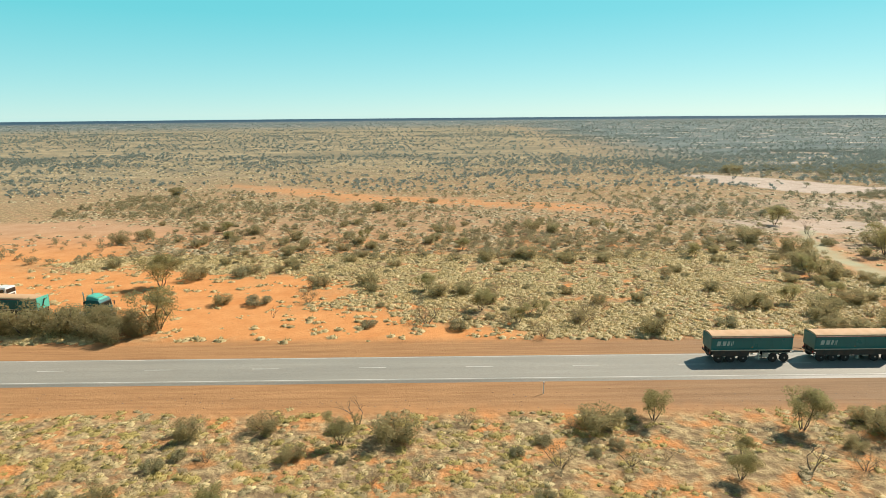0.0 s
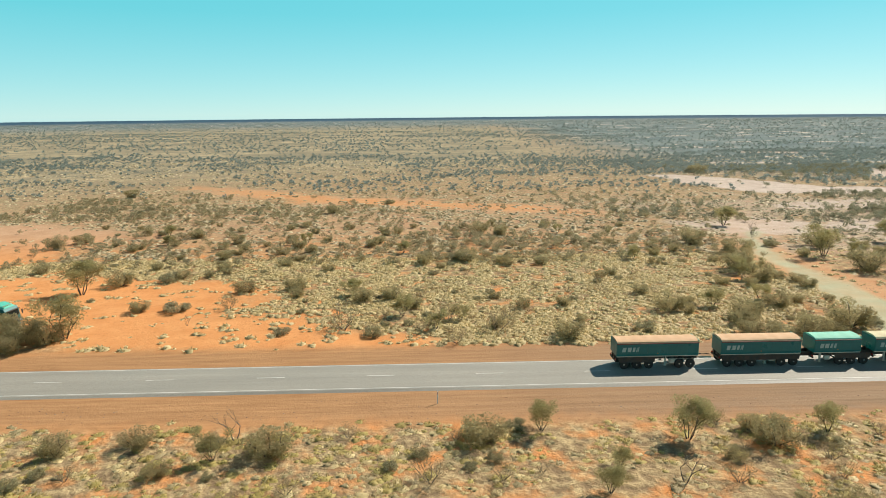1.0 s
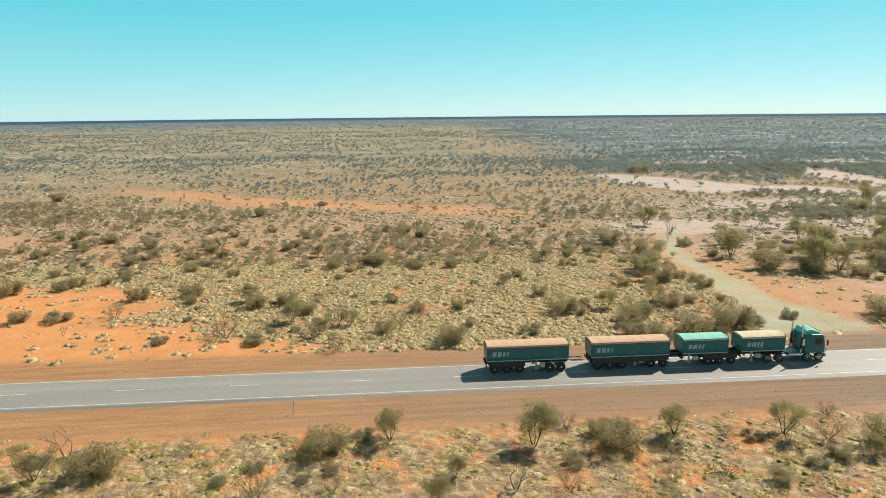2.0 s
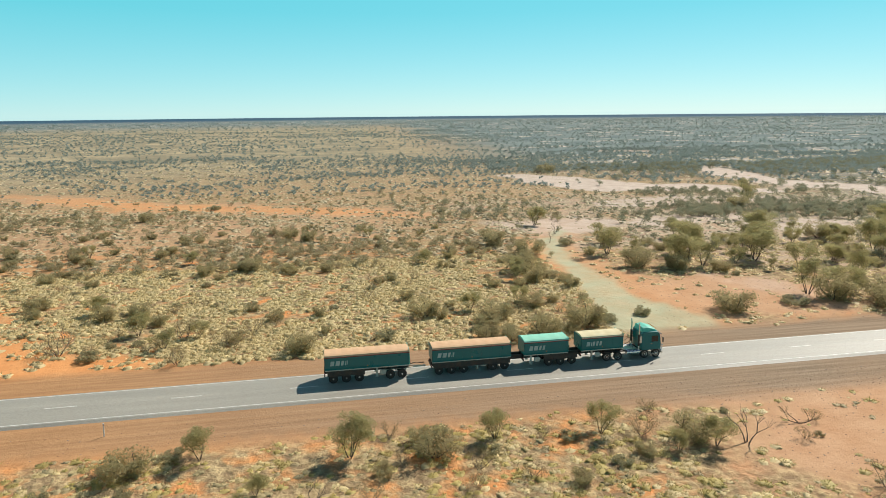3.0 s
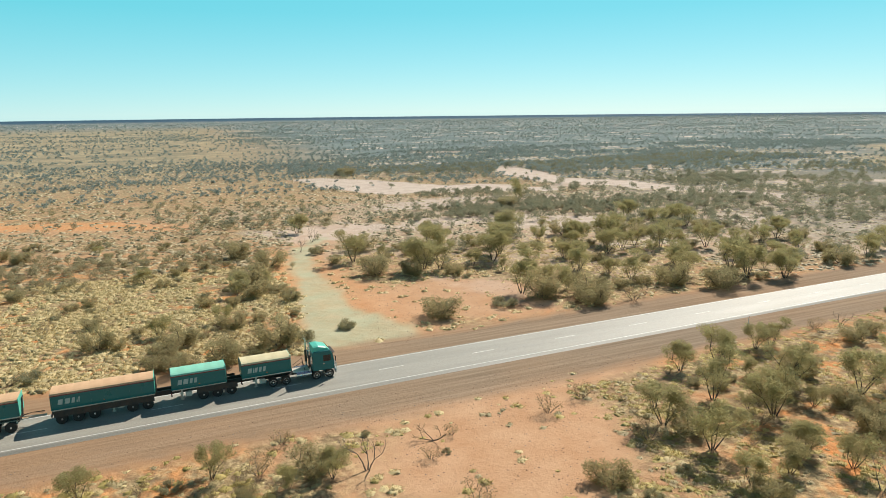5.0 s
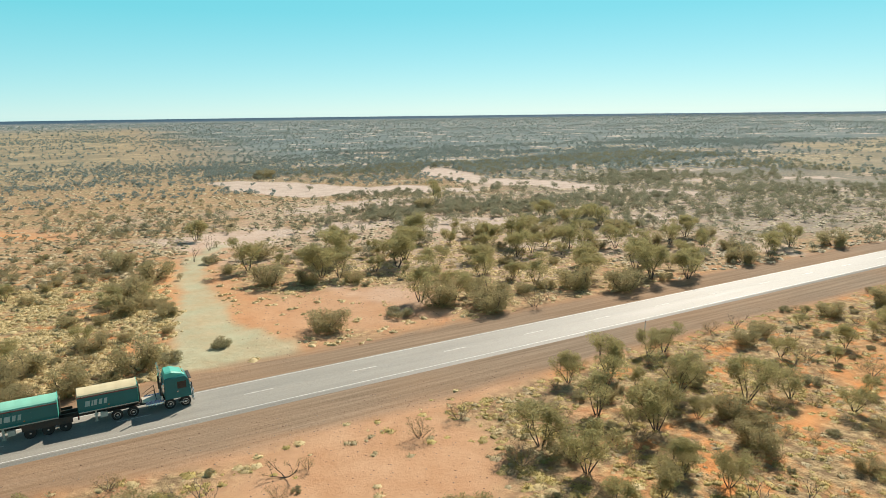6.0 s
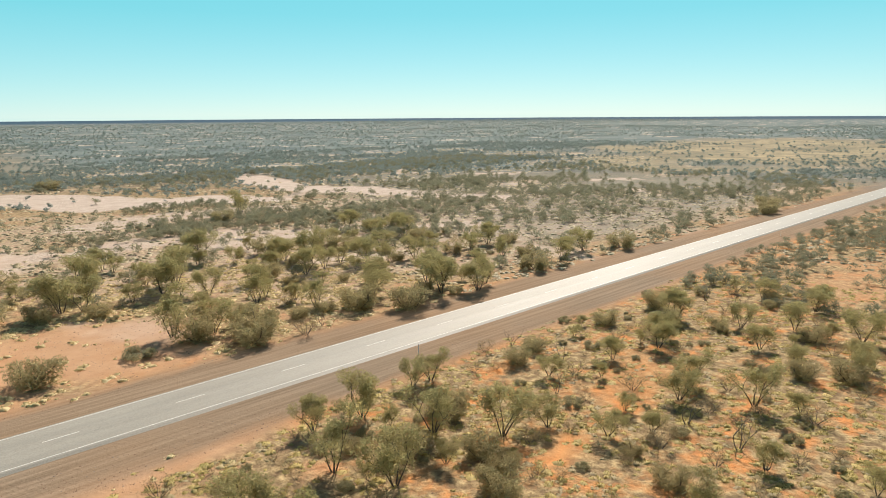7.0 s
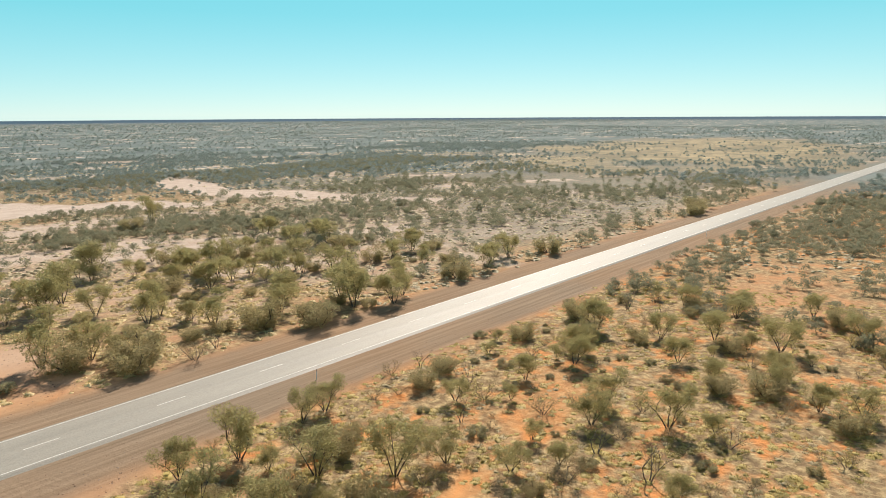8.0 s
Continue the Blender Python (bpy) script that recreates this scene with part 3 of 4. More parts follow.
for x, y, size in ((-18.5, 97.8, 1.57), (-0.2, 87, 2.2), (11.1, 49.5, 1.5), (13.9, 90.4, 2.2), (14.8, 81.1, 1.35), (20.7, 85.7, 1.97), (22.7, 91.1, 1.5), (37.8, 58.6, 1.08), (60.4, 54.2, 1.5), (74.2, 50.3, 0.87), (74.8, 42.2, 1.5), (88.1, 53.4, 1.36), (93, 54.8, 1.21), (93.2, 44.8, 1.5), (121.4, 80.2, 1.85), (125, 44.9, 1.5), (128.3, 32.2, 1.5), (136, 46.9, 1.5), (137.3, 40.4, 1.5), (142.7, 24.3, 1.5), (163.3, 28.9, 1.5), (188.4, 38.5, 1.5),):
    grow("dry_shrub", x, y, size)
for x, y, size in ((31.1, 48.6, 1.05), (68.7, 50.8, 1.36), (82.4, 140.4, 1.13), (87, 149.5, 1.27), (132.8, 27.2, 1.37), (132.9, 139.6, 1.31), (145.6, 47.6, 1.11), (169.5, 43.5, 1.3),):
    grow("dead_tree", x, y, size)


def crowded(x, y, gap):
    return any(abs(x - a) < gap and abs(y - b) < gap for a, b, _ in TAKEN)


def scatter(seed, want, x0, x1, y0, y1, shares, gap=1.6, big=1.0):
    """Fills a stretch with plants by how wooded it is."""
    rng, made, tries = random.Random(seed), 0, 0
    while made < want and tries < 40000:
        tries += 1
        x, y = rng.uniform(x0, x1), rng.uniform(y0, y1)
        room = wooded(x, y) * (1 - corridor(y)) * (1 - 0.9 * bare_red(x, y)) * (1 - 0.9 * wash(x, y)) * (1 - 0.9 * max(0, clay_pan(x, y) * 1.9 - 0.9))
        if rng.random() > room or crowded(x, y, gap):
            continue
        kind = rng.choices(KINDS, shares)[0]
        grow(kind, x, y, big * rng.uniform(0.65, 1.25))
        made += 1


for x, y, size in ((-66.5, 84.8, 2.1), (-62.5, 84.6, 2.2), (-58.0, 84.0, 2.4), (-53.5, 84.4, 2.3), (-49.5, 84.2, 2.3), (-45.5, 84.5, 2.2), (-42.8, 83.4, 2.1), (-37.5, 83.6, 1.6)):
    grow("mulga_bush", x, y, size)
scatter(11, 50, -55, 100, 32, 59, (2, 2, 6, 6, 1))
scatter(17, 45, -52, 66, 32, 57, (6, 1, 5, 7, 0.4), 1.6, 0.85)
scatter(16, 22, 66, 104, 38, 58, (0, 0, 4, 8, 0.3), 1.2, 0.6)
scatter(12, 135, 95, 185, 15, 60, (2, 6, 4, 7, 1.5), 1.8)
scatter(18, 110, 98, 172, 17, 59, (0.5, 1.5, 4, 10, 1.2), 1.0, 0.65)
scatter(13, 330, -72, 74, 81, 175, (5, 1, 6, 8, 0.3), 1.4, 0.85)
scatter(14, 76, 84, 190, 80, 135, (6, 6, 3, 2, 0.8))
scatter(15, 38, 98, 190, 84, 140, (4, 7, 0, 0, 0.3), 2.5, 1.45)


def fallen_branch(x, y, turn):
    """A dead limb that lies on the clearing, its twigs in the air."""
    rng, bm, tips = random.Random(3), bmesh.new(), []
    for way in ((1.0, 0.1, 0.22), (-0.7, 0.5, 0.35), (0.6, -0.6, 0.5)):
        limb(bm, rng, (0, 0, 0.06), Vector(way), 0.95, 0.06, 2, tips)
    top = thing("fallen_branch", pose(x, y, height(x, y), 0, 0, turn), "dark fallen dead branch lying on bare pink earth", "branch")
    part("limb", bm, BARK, top)
    v, f = leaves(rng, tips[::2], 18, 0.3, 0.08)
    sheet("dry_leaves", v, f, RUSTY, top)


fallen_branch(75.6, 53.0, 160)
grow("dry_shrub", 77.6, 53.4, 0.75)


def loose_stones():
    """Pebbles and bits of dead wood on the verge and the clearing."""
    rng = random.Random(31)
    lump = []
    for _ in range(5):
        v = [(rng.uniform(0.7, 1.2) * math.cos(a), rng.uniform(0.5, 0.9) * math.sin(a), -0.1) for a in (0, 1.3, 2.5, 3.8, 5.1)] + [(rng.uniform(-0.3, 0.3), rng.uniform(-0.2, 0.2), rng.uniform(0.5, 0.9))]
        lump.append((np.array(v), np.array([(k, (k + 1) % 5, 5) for k in range(5)])))
    for name, mat, count, lo, hi, label in (("stones", STONE, 1500, 0.04, 0.13, "small dark ironstone pebbles on bare earth"), ("dead_twigs", DEADWOOD, 700, 0.05, 0.12, "bits of dead wood on bare earth")):
        spots = []
        while len(spots) < count:
            x, y = rng.choice(((rng.uniform(55, 112), rng.uniform(38, 64)), (rng.uniform(-40, 200), rng.uniform(58, 65)), (rng.uniform(80, 115), rng.uniform(78, 105))))
            if rng.random() < 0.15 + 0.85 * max(bare_red(x, y), 0.5 * corridor(y)):
                size = rng.uniform(lo, hi)
                spots.append((x, y, rng.uniform(0, 6.3), size, size * rng.uniform(0.6, 1.1), rng.randrange(5)))
        tagged(join_many(name, lump, spots, mat), label, "stones" if name == "stones" else "twigs", kind="stuff")


loose_stones()


def far_template(rng, tris, size):
    """A round-topped scrub tree: leaf sprays in a flattened dome over a few thin stems."""
    lobes = []
    for k in range(7):
        a, r = rng.uniform(0, 6.3), 0.95 * math.sqrt(rng.random())
        lobes.append(Vector((r * math.cos(a), r * math.sin(a), 1.75 - 0.55 * r * r - rng.uniform(0.0, 0.75))))
    v, f = leaves(rng, lobes, tris // 7, 0.62, size)
    for k in range(4):
        a, i = rng.uniform(0, 6.3), len(v)
        v += [Vector((0.04, 0, 0)), Vector((-0.04, 0, 0)), Vector((0.6 * math.cos(a), 0.6 * math.sin(a), 1.3))]
        f.append((i, i + 1, i + 2))
    return np.array([tuple(p) for p in v]), np.array(f)


def build_far_scrub():
    rng = random.Random(21)
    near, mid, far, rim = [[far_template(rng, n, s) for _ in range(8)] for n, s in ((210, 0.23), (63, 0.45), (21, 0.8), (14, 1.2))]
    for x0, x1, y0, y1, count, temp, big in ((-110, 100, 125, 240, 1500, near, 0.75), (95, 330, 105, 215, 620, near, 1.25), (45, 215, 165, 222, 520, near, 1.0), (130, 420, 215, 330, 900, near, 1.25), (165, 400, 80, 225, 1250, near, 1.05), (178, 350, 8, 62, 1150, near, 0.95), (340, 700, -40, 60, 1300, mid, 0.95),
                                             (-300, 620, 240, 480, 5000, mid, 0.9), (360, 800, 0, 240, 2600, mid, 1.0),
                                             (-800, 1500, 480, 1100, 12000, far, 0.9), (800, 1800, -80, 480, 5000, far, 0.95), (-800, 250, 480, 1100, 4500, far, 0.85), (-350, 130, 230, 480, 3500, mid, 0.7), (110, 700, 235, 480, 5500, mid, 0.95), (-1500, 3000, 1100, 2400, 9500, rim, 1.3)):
        spots, tries = [], 0
        while len(spots) < count and tries < count * 30:
            tries += 1
            x, y = rng.uniform(x0, x1), rng.uniform(y0, y1)
            streak = noise.noise((x / 60, y / 30, 4)) + 0.7 * noise.noise((x / 190, y / 90, 8))
            chance, thick = rng.random(), 0.1 + 1.1 * max(0, 0.3 + streak)
            if chance > 1.3 * thick:
                continue
            thick *= (0.3 + wooded(x, y)) * (1 - corridor(y)) * (1 - 0.97 * max(0, clay_pan(x, y) * 1.9 - 0.9)) * (1 - 0.8 * bare_red(x, y)) * (1 - 0.85 * straw_field(x, y))
            if chance < thick:
                s = big * rng.uniform(0.5, 1.25)
                spots.append((x, y, rng.uniform(0, 6.3), s, s * rng.uniform(0.8, 1.1), rng.randrange(8)))
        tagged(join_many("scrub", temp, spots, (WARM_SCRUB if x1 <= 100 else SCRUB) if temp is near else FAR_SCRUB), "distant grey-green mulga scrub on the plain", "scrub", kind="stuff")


build_far_scrub()


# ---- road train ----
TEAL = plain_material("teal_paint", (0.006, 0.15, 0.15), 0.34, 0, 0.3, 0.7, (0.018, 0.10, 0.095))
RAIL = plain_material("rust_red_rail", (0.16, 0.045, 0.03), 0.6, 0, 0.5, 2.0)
# front panels and roof fairing: mint paint, with the sun's brightness put into it
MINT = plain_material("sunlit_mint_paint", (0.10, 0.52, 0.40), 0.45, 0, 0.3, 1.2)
TARP_TAN = plain_material("dusty_tan_tarpaulin", (0.66, 0.42, 0.24), 0.8, 0, 0.35, 0.9, (0.50, 0.28, 0.15))
TARP_CREAM = plain_material("cream_tarpaulin", (0.66, 0.58, 0.36), 0.8, 0, 0.35, 0.9, (0.5, 0.38, 0.2))
TARP_MINT = plain_material("pale_green_tarpaulin", (0.22, 0.60, 0.45), 0.75, 0, 0.35, 0.9, (0.30, 0.5, 0.36))
CHASSIS = plain_material("dusty_black_steel", (0.030, 0.027, 0.025), 0.6, 0, 0.7, 2.0, (0.12, 0.065, 0.04))
RUBBER = plain_material("tyre_rubber", (0.022, 0.021, 0.020), 0.85, 0, 0.6, 3.0, (0.10, 0.06, 0.04))
ALLOY = plain_material("polished_alloy", (0.75, 0.75, 0.74), 0.25, 1.0, 0.3, 4.0)
PALE = plain_material("pale_dusty_steel", (0.60, 0.55, 0.47), 0.5, 0.0, 0.4, 2.5, (0.4, 0.25, 0.15))
WHITE = plain_material("white_paint", (0.80, 0.80, 0.78), 0.35, 0, 0.2, 1.0, (0.6, 0.5, 0.42))
# logo white, its colour dimmed for the shaded side, with teal patches
SHADED_WHITE = plain_material("shaded_white_paint", (0.42, 0.50, 0.47), 0.6, 0, 0.5, 2.0, (0.1, 0.3, 0.27))
LAMP_RED = plain_material("red_lens", (0.45, 0.02, 0.015), 0.2)
LAMP_AMBER = plain_material("amber_lens", (0.7, 0.25, 0.02), 0.2)
GLASS, g_nt, g_b = material("dark_cab_glass", 0.06)
g_b.inputs["Base Color"].default_value = (0.015, 0.02, 0.022, 1)
g_b.inputs["Specular IOR Level"].default_value = 0.7


def shared(name, bm, mat):
    me = bpy.data.meshes.new(name)
    bm.to_mesh(me)
    bm.free()
    me.materials.append(mat)
    return me


def ring(bm, profile, sides, axis_y):
    """A lathe about the y axis: profile of (radius, y)."""
    rows = []
    for r, y in profile:
        rows.append([bm.verts.new((r * math.cos(2 * math.pi * k / sides), axis_y + y, r * math.sin(2 * math.pi * k / sides))) for k in range(sides)])
    for a, b in zip(rows, rows[1:]):
        for k in range(sides):
            n = (k + 1) % sides
            bm.faces.new((a[k], a[n], b[n], b[k]))
    bm.faces.new(rows[0][::-1])
    bm.faces.new(rows[-1])
    bmesh.ops.recalc_face_normals(bm, faces=bm.faces)
    return bm


TYRE = shared("tyre", ring(bmesh.new(), [(0.30, -0.14), (0.46, -0.15), (0.51, -0.11), (0.52, 0.0), (0.51, 0.11), (0.46, 0.15), (0.30, 0.14)], 20, 0), RUBBER)
CAP = shared("hub_cap", ring(bmesh.new(), [(0.10, -0.165), (0.09, -0.20), (0.02, -0.205)], 8, 0), ALLOY)
RIM = shared("rim", ring(bmesh.new(), [(0.30, -0.12), (0.30, -0.155), (0.26, -0.155), (0.22, -0.10), (0.11, -0.11), (0.10, -0.18), (0.03, -0.19)], 14, 0), ALLOY)
HUB = shared("rim", ring(bmesh.new(), [(0.29, -0.10), (0.27, -0.14), (0.20, -0.07), (0.09, -0.16), (0.03, -0.17)], 12, 0), CHASSIS)


def wheel_pair(parent, x, ways=(-1, 1), bright=False):
    """Wheels at both ends of an axle, in the thing's own axes, standing on its z = 0."""
    for side in ways:
        tyre = new("wheel", TYRE)
        tyre.parent = parent
        tyre.matrix_basis = pose(x, side * 1.07, 0.52, 0, 0, 0 if side < 0 else 180)
        rim = new("rim", RIM if bright else HUB)
        rim.parent = tyre
        if not bright:
            cap = new("hub_cap", CAP)
            cap.parent = tyre
    bm = bmesh.new()
    rod(bm, (x, -1.0, 0.52), (x, 1.0, 0.52), 0.075, None, 8)
    part("axle", bm, CHASSIS, parent)


def logo(parent, x, z, y, facing=1):
    """A maker's mark as four slanting white blocks."""
    bm = bmesh.new()
    for w, gap in ((0.40, 0.0), (0.46, 0.54), (0.26, 1.16), (0.26, 1.58)):
        vs = [bm.verts.new((x + gap + dx + 0.10 * (dz > 0), y, z + dz)) for dx, dz in ((0, 0), (w, 0), (w, 0.52), (0, 0.52))]
        bm.faces.new(vs)
    r = bmesh.ops.extrude_face_region(bm, geom=list(bm.faces))
    bmesh.ops.translate(bm, verts=[v for v in r["geom"] if isinstance(v, bmesh.types.BMVert)], vec=(0, -0.006 * facing, 0))
    bmesh.ops.recalc_face_normals(bm, faces=bm.faces)
    part("logo", bm, SHADED_WHITE, parent, "slanted logo blocks in white dimmed for shade")


def trailer(m, length, tarp, axles, legs_at, label, front=MINT, hitch=0.0):
    """A covered side-tipping trailer; its rear foot is at x = 0 and it faces +x."""
    top = thing("tipper_trailer", m, label, "trailer", "trailers of the road train")
    L, low, high, half = length, 1.46, 2.96, 1.22
    # the tub: sides lean out a little, with bevelled edges
    bm = bmesh.new()
    corners = [(-half + 0.08, low), (-half, low + 0.3), (-half, high), (half, high), (half, low + 0.3), (half - 0.08, low)]
    a = [bm.verts.new((0.0, y, z)) for y, z in corners]
    b = [bm.verts.new((L, y, z)) for y, z in corners]
    for k in range(6):
        n = (k + 1) % 6
        bm.faces.new((a[k], b[k], b[n], a[n]))
    bm.faces.new(a[::-1])
    bm.faces.new(b)
    bmesh.ops.recalc_face_normals(bm, faces=bm.faces)
    body = part("body", bm, TEAL, top)
    # ribs and rails on the sides
    n = max(4, round(L / 1.15))
    for side in (-1, 1):
        for k in range(n + 1):
            x = 0.05 + (L - 0.1) * k / n
            part("rib", box(bmesh.new(), x - 0.035, x + 0.035, side * half - 0.02, side * half + 0.035, low + 0.3, high - 0.06), TEAL, body)
        part("top_rail", box(bmesh.new(), -0.03, L + 0.03, side * half - 0.05, side * half + 0.05, high - 0.06, high + 0.04, 0.02), RAIL, body, "rust-red top rail")
        part("bottom_rail", box(bmesh.new(), 0, L, side * (half - 0.1) - 0.05, side * (half - 0.1) + 0.05, low - 0.05, low + 0.05), PALE, body)
    # arched cover on hoops
    bm = bmesh.new()
    rows, seg = [], 8
    bays = max(6, round(L * 1.6))
    for i in range(bays + 1):
        x = L * i / bays
        sag = 0.03 * (i % 2)
        rows.append([bm.verts.new((x, (half - 0.03) * math.sin(math.pi * (k / seg - 0.5)), high + 0.03 + (0.32 - sag) * math.cos(math.pi * (k / seg - 0.5)) ** 0.8)) for k in range(seg + 1)])
    for p, q in zip(rows, rows[1:]):
        for k in range(seg):
            bm.faces.new((p[k], q[k], q[k + 1], p[k + 1]))
    bm.faces.new(rows[0])
    bm.faces.new(rows[-1][::-1])
    bmesh.ops.recalc_face_normals(bm, faces=bm.faces)
    part("tarpaulin", bm, tarp, top, "stretched tarpaulin cover")
    # end panels and the ram on the front
    bm = box(bmesh.new(), L, L + 0.05, -half + 0.05, half - 0.05, low + 0.05, high + 0.28, 0.02)
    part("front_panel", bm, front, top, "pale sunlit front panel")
    bm = rod(bmesh.new(), (L + 0.14, -0.55, low - 0.1), (L + 0.14, 0.25, high - 0.1), 0.09, 0.07, 8)
    rod(bm, (L + 0.14, 0.0, high - 0.15), (L + 0.14, 0.7, high - 0.15), 0.05, None, 8)
    part("tipping_ram", bm, CHASSIS, top, "black hydraulic tipping ram")
    part("rear_door", box(bmesh.new(), -0.05, 0.0, -half + 0.04, half - 0.04, low + 0.05, high + 0.15, 0.02), TEAL, top)
    # running gear
    bm = bmesh.new()
    for y in (-0.45, 0.45):
        box(bm, -0.1, L + hitch, y - 0.07, y + 0.07, 0.92, low - 0.06)
    for k in range(6):
        x = 0.1 + (L - 0.2) * k / 5
        box(bm, x - 0.06, x + 0.06, -0.95, 0.95, 1.08, low - 0.05)
    part("chassis", bm, CHASSIS, top)
    for x in axles:
        wheel_pair(top, x)
    if axles:
        lo, hi = min(axles) - 0.62, max(axles) + 0.62
        for side in (-1, 1):
            bm = box(bmesh.new(), lo, hi, side * 1.07 - 0.18, side * 1.07 + 0.18, 1.10, 1.15, 0.015)
            # black skirt panel, added to stand for the shade under the tub
            box(bm, lo, hi, side * 1.24 - 0.012, side * 1.24 + 0.012, 0.80, low - 0.06)
            part("mudguard", bm, CHASSIS, top)
    for side in (-1, 1):
        bm = box(bmesh.new(), legs_at - 0.09, legs_at + 0.09, side * 0.8 - 0.08, side * 0.8 + 0.08, 0.30, low)
        box(bm, legs_at - 0.18, legs_at + 0.18, side * 0.8 - 0.16, side * 0.8 + 0.16, 0.24, 0.30)
        part("landing_leg", bm, PALE, top)
        bm = box(bmesh.new(), legs_at + 0.35, legs_at + 0.95, side * 1.02 - 0.16, side * 1.02 + 0.16, 0.62, 1.12, 0.04)
        part("tool_box", bm, PALE, top, "dusty pale side locker")
        part("tail_light", box(bmesh.new(), -0.08, -0.05, side * 0.95 - 0.13, side * 0.95 + 0.13, 1.0, 1.16), LAMP_RED, top)
        part("marker_light", box(bmesh.new(), L * 0.5 - 0.05, L * 0.5 + 0.05, side * (half + 0.02) - 0.02, side * (half + 0.02) + 0.02, low + 0.34, low + 0.41), LAMP_AMBER, top)
    part("bumper", box(bmesh.new(), -0.12, 0.0, -1.15, 1.15, 0.82, 1.0, 0.02), CHASSIS, top)
    logo(top, 0.55, 2.02, -half - 0.002)
    bm = bmesh.new()
    for k in range(int(L * 1.4)):
        rod(bm, (0.3 + k / 1.4, -half - 0.03, high - 0.05), (0.3 + k / 1.4, -half - 0.04, high + 0.14), 0.012, None, 4)
    part("tie_down", bm, CHASSIS, top)
    return top


def dolly(m, label):
    """A two-axle converter dolly with its drawbar; x = 0 at the middle of its axles, drawbar towards +x."""
    top = thing("dolly", m, label, "dolly", "couplings of the road train")
    bm = bmesh.new()
    for y in (-0.42, 0.42):
        box(bm, -1.2, 1.2, y - 0.07, y + 0.07, 0.80, 1.02)
    for x in (-1.1, 0, 1.1):
        box(bm, x - 0.06, x + 0.06, -0.9, 0.9, 0.82, 0.98)
    part("frame", bm, PALE, top)
    bm = rod(bmesh.new(), (1.1, -0.42, 0.86), (3.2, 0, 0.80), 0.07, None, 6)
    rod(bm, (1.1, 0.42, 0.86), (3.2, 0, 0.80), 0.07, None, 6)
    box(bm, 3.1, 3.45, -0.08, 0.08, 0.72, 0.88, 0.02)
    part("drawbar", bm, PALE, top, "pale dusty steel drawbar")
    part("turntable", ring(bmesh.new(), [(0.55, -0.06), (0.58, 0.0), (0.55, 0.06)], 20, 0), CHASSIS, top).matrix_basis = pose(0, 0, 1.09, 90)
    bm = bmesh.new()
    for k, y in enumerate((-0.2, 0.0, 0.2)):
        rod(bm, (1.3, y, 1.05), (2.3, y * 1.3, 1.35 - 0.1 * k), 0.02, None, 5)
        rod(bm, (2.3, y * 1.3, 1.35 - 0.1 * k), (3.3, y, 1.15), 0.02, None, 5)
    part("hose_bundle", bm, CHASSIS, top)
    for x in (-0.65, 0.65):
        wheel_pair(top, x)
    return top


